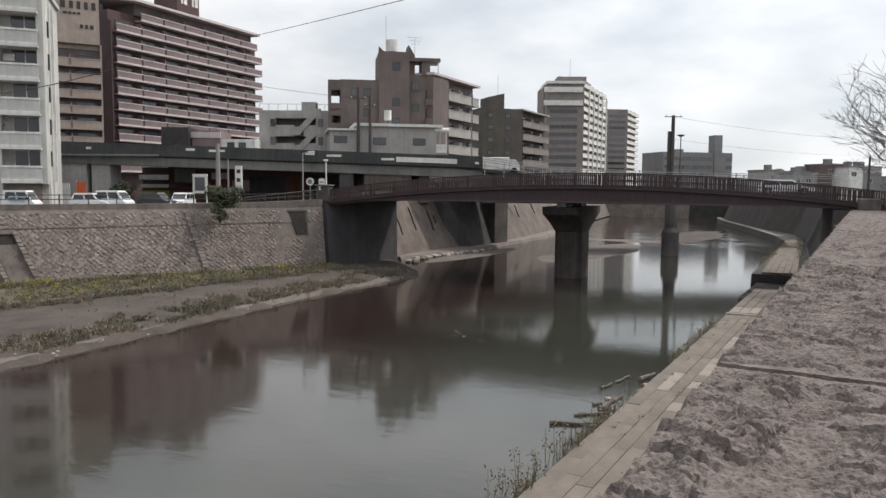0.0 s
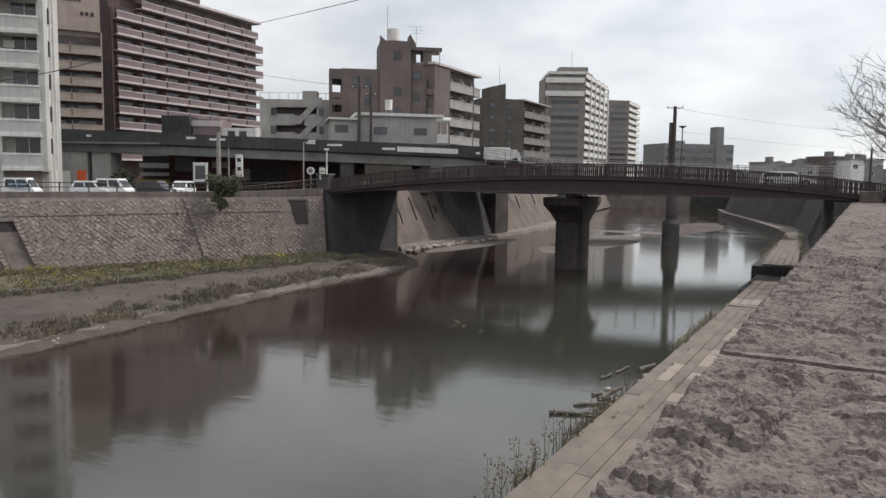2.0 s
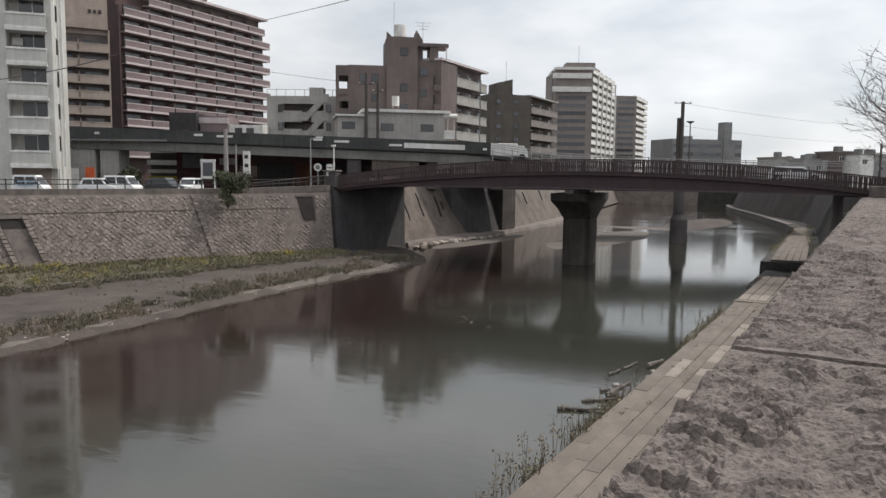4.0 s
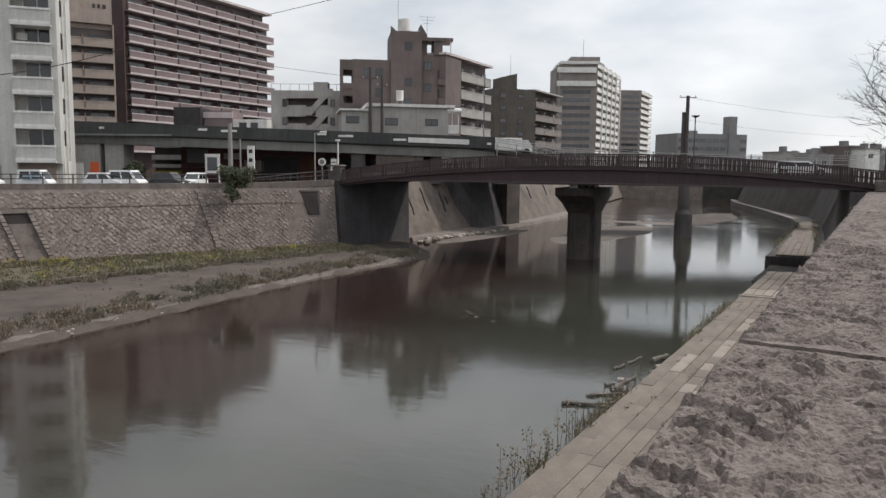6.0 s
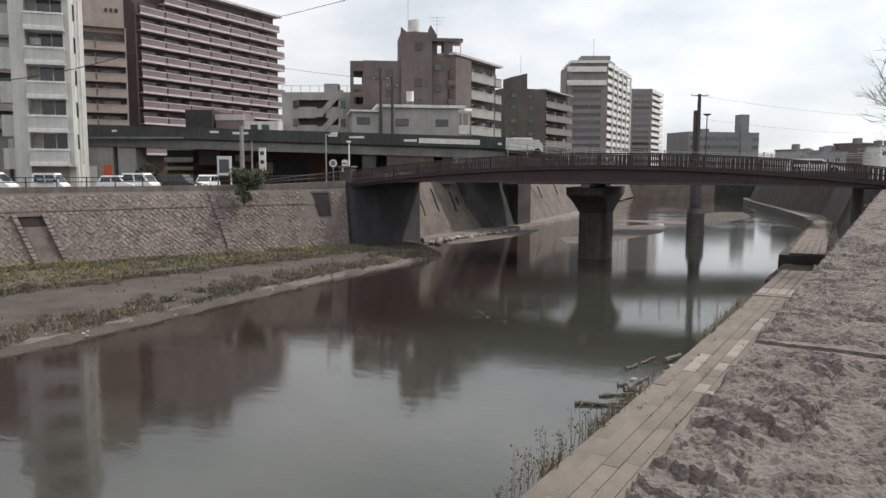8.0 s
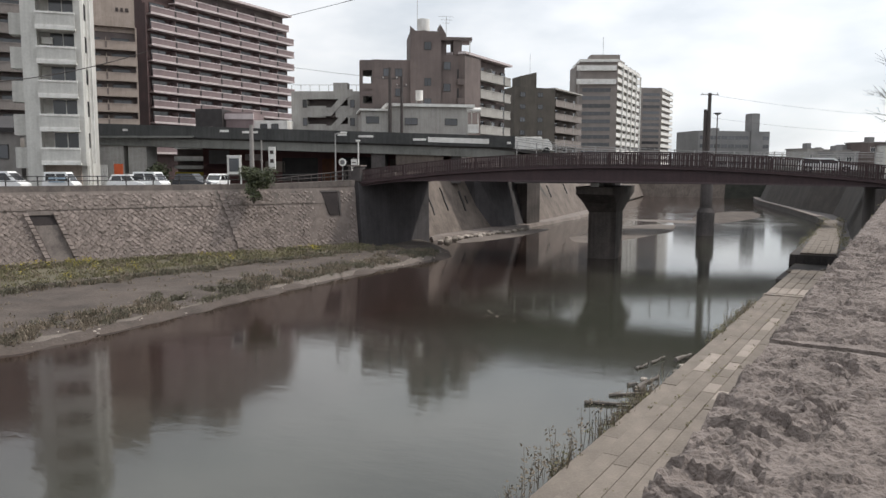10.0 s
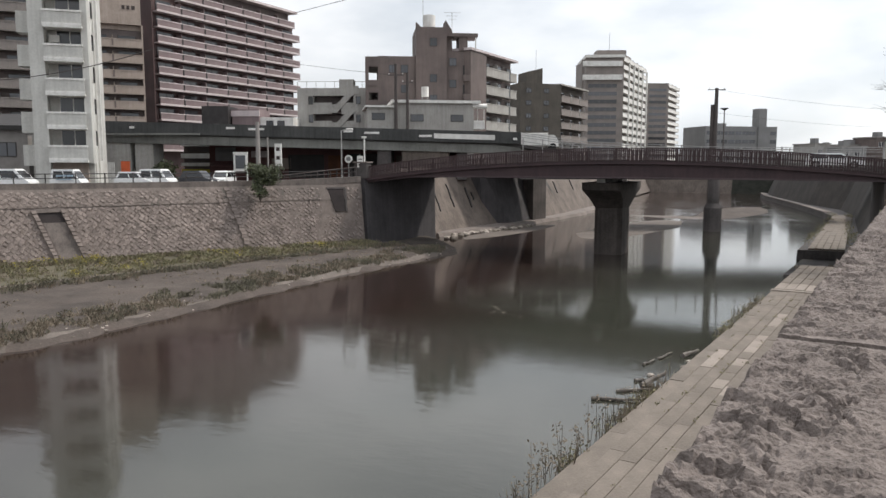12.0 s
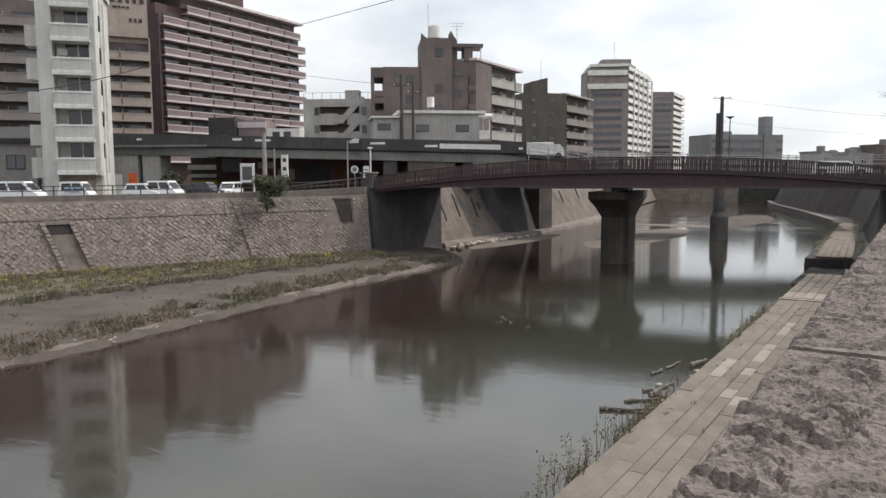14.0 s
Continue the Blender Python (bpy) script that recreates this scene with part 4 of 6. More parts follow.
part("front_wall", boxed(0, 5.5, 0, 1.2, 4.2, 24.0), "taupe", ap2)
part("roof", boxed(-0.2, W2 + 0.2, -0.2, 10, 24.0, 24.35), "pink_edge", ap2)
gallery(ap2, 5.6, W2 - 3.2, 2, [20.9 - 2.85 * k for k in range(5)], 1.2, 1.05, "cream", "cream", "dark")
gallery(ap2, W2 - 2.6, W2, 1, [20.9 - 2.85 * k for k in range(5)], 1.0, 1.05, "cream", "cream", "dark")

# grey-green block
A, B = at(8.3, 160), at(17.0, 163)
W = dist2(A, B)
gr = thing("apartment_block", "dark grey-green block with a sloping roofline", "building", frame_on(A, B))
part("body", prism([(0, 0), (W, 0), (W, 10), (0, 10)], 4.2, [23.5, 23.3, 23.3, 23.5]), "olive", gr)
part("roof_tower", prism([(1.4, 0.3), (5.0, 0.3), (5.0, 5), (1.4, 5)], 23.4, [25.7, 26.6, 26.6, 25.7]), "olive", gr)
part("antenna", tubed((4.2, 2, 26.4), (4.2, 2, 30.5), 0.04, n=5), "steel", gr)
wg = window_mesh(1.2, 1.0, 1, "dark")
for z in (13.5, 16.2, 18.9, 21.4):
    for x in (1.2, 5.2):
        put_window(gr, wg, Matrix.Translation((x, -0.03, z)))
A2, B2 = at(17.0, 163), at(24.8, 178)
W2 = dist2(A2, B2)
gr2 = thing("apartment_block", "grey-green block side with four rows of balconies", "building", frame_on(A2, B2))
part("body", boxed(0, W2, 1.4, 10, 4.2, 23.2), "olive", gr2)
part("roof", boxed(-0.2, W2 + 0.2, -0.1, 10, 23.2, 23.5), "cream", gr2)
gallery(gr2, 0.4, W2, 3, [20.0 - 2.8 * k for k in range(5)], 1.4, 1.0, "greige", "greige", "dark", divider="cream")

# tall grey-beige blocks further off
A, B = at(38.6, 290), at(53.5, 290)
W = dist2(A, B)
h1 = thing("apartment_block", "tall grey-beige apartment tower with white balcony bands", "building", frame_on(A, B))
part("body", boxed(0.8, W, 0, 30, 4.2, 47.0), "greige", h1)
for z in (38.0, 43.0):
    part("balcony_band", boxed(-0.4, W - 0.6, -0.9, 0.0, z, z + 1.9), "white", h1)
part("cornice", boxed(0.6, W + 0.4, -0.9, 20, 46.2, 47.2), "white", h1)
part("roof_house", boxed(5, 16, 2, 10, 47.2, 49.2), "greige", h1)
part("lightning_rod", tubed((10, 4.2, 49), (10, 4.2, 56), 0.08, n=5), "steel", h1)
wf = window_mesh(W * 0.72, 1.5, 4, "greige")
for k in range(10):
    put_window(h1, wf, Matrix.Translation((W * 0.12, -0.06, 9 + 2.9 * k)))
A2, B2 = at(53.5, 290), at(70.5, 330)
W2 = dist2(A2, B2)
h2 = thing("apartment_block", "white-piered balcony side of the tall grey-beige tower", "building", frame_on(A2, B2))
part("body", boxed(0, W2, 1.8, 16, 4.2, 46.5), "greige", h2)
gallery(h2, 0, W2, 5, [7.0 + 2.95 * k for k in range(14)], 1.8, 1.2, "white", "white", "dark")
for i in range(1, 6):
    part("pier", boxed(W2 * i / 5 - 0.35, W2 * i / 5 + 0.35, -0.5, 0.1, 4.2, 45.5), "white", h2)
part("roof_house", boxed(4, W2 * 0.6, 3, 12, 46.5, 49.4), "greige", h2)

A, B = at(86, 400), at(97.5, 402)
W = dist2(A, B)
k1 = thing("apartment_block", "tall pale tower with dark window bands", "building", frame_on(A, B))
part("body", boxed(0, W, 0, 25, 4.2, 48.3), "greige", k1)
wf = window_mesh(W * 0.8, 1.5, 3, "greige")
for k in range(12):
    put_window(k1, wf, Matrix.Translation((W * 0.1, -0.06, 10 + 3.1 * k)))
A2, B2 = at(97.5, 402), at(110.5, 430)
W2 = dist2(A2, B2)
k2 = thing("apartment_block", "balcony side of the pale tower", "building", frame_on(A2, B2))
part("body", boxed(0, W2, 1.8, 16, 4.2, 48.0), "greige", k2)
gallery(k2, 0, W2, 3, [8.5 + 3.2 * k for k in range(13)], 1.8, 1.3, "white", "white", "dark")

A, B = at(96.0, 330), at(129.5, 339)
W = dist2(A, B)
fg = thing("school_building", "long low grey building with a stair tower", "building", frame_on(A, B))
part("body", boxed(0, W, 0, 18, 4.2, 22.9), "far_grey", fg)
part("tower", boxed(W * 0.725, W * 0.835, -0.6, 4.2, 5, 30.6), "far_grey", fg)
part("roof_box", boxed(W * 0.24, W * 0.34, 3, 6, 22.9, 24.3), "far_grey", fg)
wf = window_mesh(W * 0.09, 1.6, 1, "far_grey")
for k in range(4):
    for i in range(10):
        if i not in (7, 8):
            put_window(fg, wf, Matrix.Translation((W * (0.02 + i * 0.098), -0.06, 8.4 + 3.6 * k)))

# low houses at the far end of the right bank
rnd = random.Random(5)
for px, d, w, h, m_ in ((133, 300, 6, 15.5, "white"), (140, 330, 9, 13, "far_grey"), (98, 210, 9, 13.2, "cream"), (104, 205, 6, 15.6, "taupe"), (107.5, 200, 4.2, 14.5, "white"), (112, 205, 8, 12.4, "far_grey"), (117, 215, 9, 15.2, "cream"), (126, 240, 10, 13.5, "far_grey"), (88, 190, 7, 12.0, "far_grey"), (111, 225, 12, 14.3, "beige"), (84, 195, 4.2, 13.0, "cream")):
    h = 6.6 + (h - 6.6) * 0.78
    hs = thing("house", {"white": "small white flat-roofed house far off", "far_grey": "grey flat-roofed house far off", "cream": "cream flat-roofed house far off", "taupe": "brown flat-roofed house far off", "blue": "pale blue flat-roofed house far off", "beige": "beige flat-roofed house far off"}[m_], "house", frame_on(at(px, d), at(px + w, d + w * 0.2)))
    part("wall", boxed(0, w, 0, 9, 4.2, h), m_, hs)
    part("roof", boxed(-0.2, w + 0.2, -0.2, 9.2, h, h + 0.3), "roof", hs)
    part("roof_box", boxed(w * 0.3, w * 0.55, 2, 4, h + 0.3, h + 1.6), "far_grey", hs)
    wn_ = window_mesh(1.5, 1.2, 1, "white")
    for i in range(int(w / 3)):
        put_window(hs, wn_, Matrix.Translation((0.7 + i * 3, -0.03, h - 2.4)))

# city block behind all
far = thing("distant_city", "pale distant flat-roofed houses", "backdrop", kind="structure")
cb = bmesh.new()
for i in range(70):
    a = radians(-75 + i * 2.1 + rnd.uniform(-0.7, 0.7)) + TURN
    r = rnd.uniform(480, 700)
    x, y = -math.sin(a) * r, math.cos(a) * r
    box(cb, x - rnd.uniform(6, 16), x + rnd.uniform(6, 16), y - 8, y + 8, 4, rnd.uniform(9, 17))
part("houses", cb, "far_grey", far)

# the far blocks stand closer than their drawing: drawn about the eye, then brought in
EYE = Vector((0, 0, 6.6))
for ob in list(scene.collection.objects):
    if ob.parent is None and ob.get("category") in ("building", "house") and (ob.matrix_world.translation.xy.length > 95):
        ob.matrix_world = Matrix.Translation(EYE) @ Matrix.Scale(0.82, 4) @ Matrix.Translation(-EYE) @ ob.matrix_world


bl.matrix_world = Matrix.Translation(EYE) @ Matrix.Scale(0.88, 4) @ Matrix.Translation(-EYE) @ bl.matrix_world


# ---------------------------------------------------------------- river wall details
def face(y, z):
    return left_base(y) - lean(y) * (z - 0.2) / 5.0


wdir = Vector((0.40, 1.0, 0)).normalized()
wup = Vector((-BACK / 5.0, 0, 1)).normalized()
wout = wdir.cross(wup).normalized()
if wout.x < 0:
    wout = -wout


def on_wall(y, z, out=0.0):
    return Vector((face(y, z), y, z)) + wout * out


band = bmesh.new()
for y0 in range(-40, 46, 2):
    y1 = min(46.4, y0 + 2)
    q = [on_wall(y0, 3.85, 0.07), on_wall(y1, 3.85, 0.07), on_wall(y1, 4.95, 0.07), on_wall(y0, 4.95, 0.07), on_wall(y0, 3.85, -0.1), on_wall(y1, 3.85, -0.1), on_wall(y1, 4.95, -0.1), on_wall(y0, 4.95, -0.1)]
    v = [band.verts.new(p) for p in q]
    for f in ((0, 1, 2, 3), (4, 7, 6, 5), (0, 4, 5, 1), (3, 2, 6, 7), (0, 3, 7, 4), (1, 5, 6, 2)):
        band.faces.new([v[i] for i in f])
bmesh.ops.recalc_face_normals(band, faces=band.faces)
bo = solo("wall_band", band, M["coping_light"], "smoother pale band under the wall's coping", "wall band", "structure")

chute = thing("drain_chute", "sloping concrete drain chute framed by stones in the wall", "drain")
def wall_box(bm, y0, y1, z0, z1, o0, o1, sk=0.0):
    q = [on_wall(y + sk * (z - z0), z, o) for o in (o0, o1) for y, z in ((y0, z0), (y1, z0), (y1, z1), (y0, z1))]
    v = [bm.verts.new(p) for p in q]
    for f in ((3, 2, 1, 0), (4, 5, 6, 7), (0, 1, 5, 4), (2, 3, 7, 6), (1, 2, 6, 5), (0, 4, 7, 3)):
        bm.faces.new([v[i] for i in f])
    bmesh.ops.recalc_face_normals(bm, faces=bm.faces)
    return bm
part("chute_slab", wall_box(bmesh.new(), 26.28, 27.48, 0.3, 3.0, -0.1, 0.03, -0.22), "coping", chute)
# dark plate stands for the shaded hollow of the mouth
part("chute_mouth", wall_box(bmesh.new(), 25.64, 26.94, 2.95, 3.6, -0.1, 0.04, -0.22), "void", chute)
part("chute_lintel", wall_box(bmesh.new(), 25.4, 26.9, 3.55, 3.8, 0.0, 0.12), "coping", chute)
for y in (25.35, 26.85):
    for k in range(14):
        z = 0.5 + k * 0.23
        part("edge_stone", wall_box(bmesh.new(), y - 0.12 + (3.6 - z) * 0.22, y + 0.12 + (3.6 - z) * 0.22, z, z + 0.19, 0.0, 0.17 + 0.04 * (k % 3), -0.22), "wall_stone", chute)
outlet = thing("drain_outlet", "dark rectangular drain outlet in the stone wall", "drain")
# dark plate on the wall face stands for the shaded hole
part("opening_shade", loft([[on_wall(44.0, 2.95, o), on_wall(44.68, 2.95, o), on_wall(44.75, 4.68, o), on_wall(43.62, 4.68, o)] for o in (0.0, 0.1)]), "void", outlet)
part("outlet_rim", wall_box(bmesh.new(), 44.7, 44.82, 2.9, 4.65, 0.0, 0.14, 0.05), "dark_concrete", outlet)
part("outlet_rim", wall_box(bmesh.new(), 43.55, 44.85, 4.66, 4.78, 0.0, 0.14), "dark_concrete", outlet)
colm = thing("wall_rib", "upright rib of larger stones in the river wall", "wall rib", kind="structure")
for k in range(17):
    z = 0.9 + k * 0.235
    part("stone", wall_box(bmesh.new(), 36.55 + (4.8 - z) * 0.13 + (k % 2) * 0.05, 36.9 + (4.8 - z) * 0.13 + (k % 2) * 0.05, z, z + 0.2, 0.04, 0.15, -0.13), "wall_stone", colm)

# railing on the coping
rail = thing("coping_railing", "low dark pipe railing along the river wall", "railing")
def cop(y, dx=-0.28, dz=0.0):
    return Vector((left_base(y) - lean(y) + dx, y, coping_z(y) + dz))
ys = [12 + i * 1.6 for i in range(22)]
for y in ys:
    part("post", tubed(cop(y), cop(y, dz=0.62), 0.045, n=6), "dark", rail)
for dz in (0.3, 0.58):
    for y0, y1 in zip(ys, ys[1:]):
        part("pipe", tubed(cop(y0, dz=dz), cop(y1, dz=dz), 0.028, n=6), "dark", rail)

# stones at the foot of the far wall, and its ledge
def foot_x(y):
    return along(y, (57, -36.6), (61, -36.1), (72, -35.4), (90, -36.6), (99, -37.6), (120, -42.3)) + 0.15 * math.sin(y * 0.7)


solo("foot_ledge", loft([[(left_base(y) - 0.3, y, -0.3), (left_base(y) - 0.3, y, 0.38), (foot_x(y), y, 0.33), (foot_x(y) + 0.3, y, -0.3)] for y in range(57, 120, 2)]), "coping_light", "pale concrete ledge at the foot of the far wall", "ledge", "structure")
# dark colour stands for the viaduct's shadow on its abutment
solo("viaduct_abutment", loft([[(-38.5, 69, 0), (-36.6, 71.5, 0), (-36.6, 77.5, 0), (-38.5, 77.5, 0)], [(-42, 68.4, 6.6), (-38.9, 68.7, 6.6), (-38.2, 79, 6.6), (-42, 79, 6.6)]]), "abutment", "rear bridge abutment with the viaduct's shade in its colour", "abutment", "structure")
solo("wall_pillar", boxed(-39.0, -36.4, 76.6, 80.0, 0, 6.5), "pier_concrete", "dark upright pillar against the far wall", "pillar", "structure")
jl = thing("wall_joints", "dark slanted open joints in the far wall", "wall joint", kind="structure")
def fx(z):
    return -37.3 - 3.0 * (z - 0.2) / 6.0


for y, z0, z1, w in ((60.2, 2.1, 3.9, 0.16), (62.9, 2.4, 4.6, 0.18), (66.2, 2.2, 4.2, 0.24), (67.2, 2.9, 3.7, 0.14), (84.5, 3.4, 4.7, 0.2), (88.5, 2.9, 4.4, 0.18), (94.0, 3.2, 4.5, 0.16)):
    rings = []
    for k in range(6):
        z = z0 + (z1 - z0) * k / 5
        yy, ww = y + 0.09 * (z - z0) + 0.05 * math.sin(k * 2.1 + y), w * (0.35 + 0.65 * math.sin(math.pi * (k + 0.6) / 6.2))
        rings.append([(fx(z) - 0.1, yy, z), (fx(z) + 0.05, yy, z), (fx(z) + 0.05, yy + ww, z), (fx(z) - 0.1, yy + ww, z)])
    part("joint", loft(rings), "dark", jl)


def blob_mesh(r, seed, squash=0.6):
    bm = bmesh.new()
    bmesh.ops.create_icosphere(bm, subdivisions=1, radius=r)
    for v in bm.verts:
        v.co *= 1 + 0.35 * noise.noise(v.co * 2.2 / r + Vector((seed, 0, 0)))
        v.co.z *= squash
    return bm


rr = random.Random(11)
rock_me = [mesh_of("rock", blob_mesh(0.3, k * 3.1), "pebble") for k in range(5)]
wet_me = [mesh_of("rock", blob_mesh(0.3, k * 2.3 + 0.7), "bed") for k in range(3)]
for i in range(58):
    y = 55.5 + i * 0.29 + rr.uniform(-0.2, 0.2)
    s = rr.uniform(0.6, 1.3)
    o = new("rock", rock_me[i % 5])
    o.matrix_world = Matrix.Translation((foot_x(y) + 0.7 + rr.uniform(-0.4, 0.7) + max(0, (59 - y)) * 0.35, y, 0.1)) @ Matrix.Rotation(rr.uniform(0, 6.28), 4, "Z") @ Matrix.Scale(s, 4)
    tagged(o, "pale broken stone at the foot of the wall", "stone", "stones at the wall's foot")


def shoal(name, cx, cy, rx, ry, h, material, label, seed, pts=28):
    bm = bmesh.new()
    rings = []
    for k, (f, z) in enumerate(((1.25, -0.12), (1.0, 0.02), (0.75, h * 0.6), (0.4, h), (0.05, h))):
        rings.append([bm.verts.new((cx + rx * f * math.cos(a * math.tau / pts) * (1 + 0.25 * noise.noise((math.cos(a * math.tau / pts) * 2, math.sin(a * math.tau / pts) * 2, seed))), cy + ry * f * math.sin(a * math.tau / pts) * (1 + 0.2 * noise.noise((math.cos(a * math.tau / pts) * 3, math.sin(a * math.tau / pts) * 3, seed + 5))), z)) for a in range(pts)])
    for r, s in zip(rings, rings[1:]):
        for i in range(pts):
            bm.faces.new((r[i], r[(i + 1) % pts], s[(i + 1) % pts], s[i]))
    bm.faces.new(rings[-1])
    return solo(name, bm, material, label, "shoal", "structure", smooth=True)


shoal("shoal_1", -24.6, 76.0, 3.3, 12.5, 0.05, "mud", "pale mud flat just above the water", 2.0)
shoal("shoal_2", -21.3, 109, 3.7, 14, 0.35, "sand", "low stony bar in midstream", 4.0)
shoal("shoal_3", -33.6, 66, 1.6, 9, 0.04, "mud", "wet mud at the water's edge", 8.0)
# added strip stands for pale sky reflections on the riffles
shoal("shoal_4", -25.5, 95, 5.5, 2.0, 0.03, "mud", "narrow mud-coloured strip standing for bright riffles in the shallows", 6.0)

# ripples over stones in midstream
for i in range(6):
    o = new("rock", wet_me[i % 3])
    o.matrix_world = Matrix.Translation((-16.0 + rr.uniform(-1.4, 2.2), 29.6 + rr.uniform(-0.9, 0.9), -0.1)) @ Matrix.Rotation(rr.uniform(0, 6), 4, "Z") @ Matrix.Diagonal((1.3, 0.6, 0.65, 1))
    tagged(o, "stone just breaking the water's surface", "stone", "stones in midstream")

# ---------------------------------------------------------------- berm slabs
berm_ob = bpy.data.objects["berm"]
far_ob = bpy.data.objects["berm_far"]
rb = random.Random(3)
slab_me = {}
def slab_mesh(w, l, m_):
    key = (round(w, 2), round(l, 2), m_)
    if key not in slab_me:
        slab_me[key] = mesh_of("slab", boxed(0.008, w - 0.008, 0.0015, l - 0.0015, -0.12, 0, bevel=0.005), m_)
    return slab_me[key]
widths = (0.42, 0.36, 0.36, 0.36, 0.36, 0.4)
for r_, w in enumerate(widths):
    x = BERM_X0 + sum(widths[:r_])
    y = 8.0 + r_ * 0.33
    while y < 37.4:
        l = (3.8, 3.0, 2.4)[rb.randrange(3)] if r_ not in (3, 4) or y < 17 else 0.9
        l = min(l, 37.6 - y)
        pale = 18.5 < y < 31 and ((r_ == 3 and rb.random() < 0.5) or (r_ == 4 and rb.random() < 0.3) or (r_ == 1 and rb.random() < 0.12))
        share("slab", slab_mesh(w, l, "berm_white" if pale else "berm"), berm_ob, Matrix.Translation((x, y, BERM_Z + rb.uniform(-0.012, 0.012) - (0.03 if r_ == 0 else 0))))
        y += l
share("kerb", slab_mesh(2.3, 0.3, "berm_white"), berm_ob, Matrix.Translation((BERM_X0 - 0.05, 37.5, BERM_Z + 0.05)))
for r_ in range(5):
    for k in range(5):
        share("slab", slab_mesh(0.42, 1.95, "berm_white" if k < 1 else "berm"), berm_ob, Matrix.Translation((BERM_X0 + 0.05 + r_ * 0.44, 37.85 + k * 1.98, BERM_Z + 0.07 + rb.uniform(-0.01, 0.01))))
for r_ in range(5):
    for k in range(18):
        y = 56.7 + k * 2.16
        share("slab", slab_mesh(0.43, 2.15, "berm"), far_ob, Matrix.Translation((along(y, (56, -6.2), (97, -8.1)) + r_ * 0.45 * (1 - 0.009 * k), y, 0.86 + rb.uniform(-0.01, 0.01))) @ Matrix.Rotation(0.046, 4, "Z"))
for i in range(5):
    o = new("rock", rock_me[i])
    o.matrix_world = Matrix.Translation((-5.7 + rr.uniform(-0.5, 2.4), 51.5 + rr.uniform(-1, 3.5), 0.2)) @ Matrix.Scale(0.8, 4)
    tagged(o, "broken pale stone in the drain", "stone", "stones in the drain")


# ---------------------------------------------------------------- plants
def blades(bm, x, y, z, n, h, r, rg, lean=0.4, w=0.012):
    for _ in range(n):
        a, d = rg.uniform(0, math.tau), r * math.sqrt(rg.random())
        bx_, by_ = x + math.cos(a) * d, y + math.sin(a) * d
        hh = h * rg.uniform(0.5, 1.15)
        t = rg.uniform(0, math.tau)
        dx, dy = math.cos(t) * lean * hh * rg.random(), math.sin(t) * lean * hh * rg.random()
        s = rg.uniform(0, math.tau)
        wx, wy = math.cos(s) * w, math.sin(s) * w
        v = [bm.verts.new(p) for p in ((bx_ - wx, by_ - wy, z), (bx_ + wx, by_ + wy, z), (bx_ + dx * 0.4 + wx * 0.8, by_ + dy * 0.4 + wy * 0.8, z + hh * 0.6), (bx_ + dx, by_ + dy, z + hh), (bx_ + dx * 0.4 - wx * 0.8, by_ + dy * 0.4 - wy * 0.8, z + hh * 0.6))]
        bm.faces.new(v)


def leaves(bm, c, r, n, size, rg, flat=1.0):
    for _ in range(n):
        d = Vector((rg.gauss(0, 1), rg.gauss(0, 1), rg.gauss(0, 1))).normalized() * r * rg.random() ** 0.4
        p = Vector(c) + Vector((d.x, d.y, d.z * flat))
        u = Vector((rg.gauss(0, 1), rg.gauss(0, 1), rg.gauss(0, 1))).normalized()
        w = u.orthogonal().normalized()
        s = size * rg.uniform(0.6, 1.3)
        v = [bm.verts.new(q) for q in (p - u * s, p + w * s * 0.5, p + u * s, p - w * s * 0.5)]
        bm.faces.new(v)


rg = random.Random(21)
green, dry, yel, low_ = bmesh.new(), bmesh.new(), bmesh.new(), bmesh.new()
# fringe along the wall's foot, a middle line, and growth near the water's edge
def tuft(bm, x, y, h, n=12, r=0.3):
    blades(bm, x, y, bar_z(x, y) - 0.04, n, h, r, rg, lean=0.8, w=0.02)
    leaves(bm, (x, y, bar_z(x, y) + h * 0.3), r * 0.9, n, 0.06, rg, 0.55)
for i in range(1900):
    y = rg.uniform(8, 47.5)
    b, e = left_base(y), bar_edge(y)
    k = rg.random()
    if k < 0.1:
        x = b + abs(rg.gauss(0.1, 0.8))
        tuft(green if rg.random() < 0.72 else dry, x, y, rg.uniform(0.2, 0.42))
        if y < 42 and noise.noise((y * 0.55, 3.3, 0)) > 0.14 and rg.random() < 0.25:
            leaves(yel, (x, y, bar_z(x, y) + 0.42), 0.28, 12, 0.035, rg, 0.6)
    elif k < 0.28:
        x = -37.7 + (y - 18) * 0.125 + abs(rg.gauss(0, 0.5))
        if noise.noise((y * 0.4, 5.3, 0)) > -0.25:
            tuft(low_ if rg.random() < 0.7 else dry, x, y, 0.34)
    elif k < 0.9:
        x = e - 0.7 - abs(rg.gauss(0.3, 1.1))
        g_ = noise.noise((y * 0.33, 1.3, 0))
        if noise.noise((y * 0.6, 8.3, x * 0.5)) > -0.2:
            tuft(low_ if g_ > 0.0 or rg.random() < 0.3 else dry, x, y, rg.uniform(0.14, 0.4))
    else:
        x = rg.uniform(b + 1, max(b + 1.2, e - 1))
        tuft(dry, x, y, 0.12, 8)
# grassy terrace along the wall's foot, with a concrete lip
def lip(y):
    return -37.9 + (y - 18) * 0.125


tz = bmesh.new()
def tuft_z(x, y, h, bm):
    blades(bm, x, y, 0.5, 10, h, 0.3, rg, lean=0.8, w=0.02)
    leaves(bm, (x, y, 0.56 + h * 0.3), 0.3, 12, 0.06, rg, 0.55)
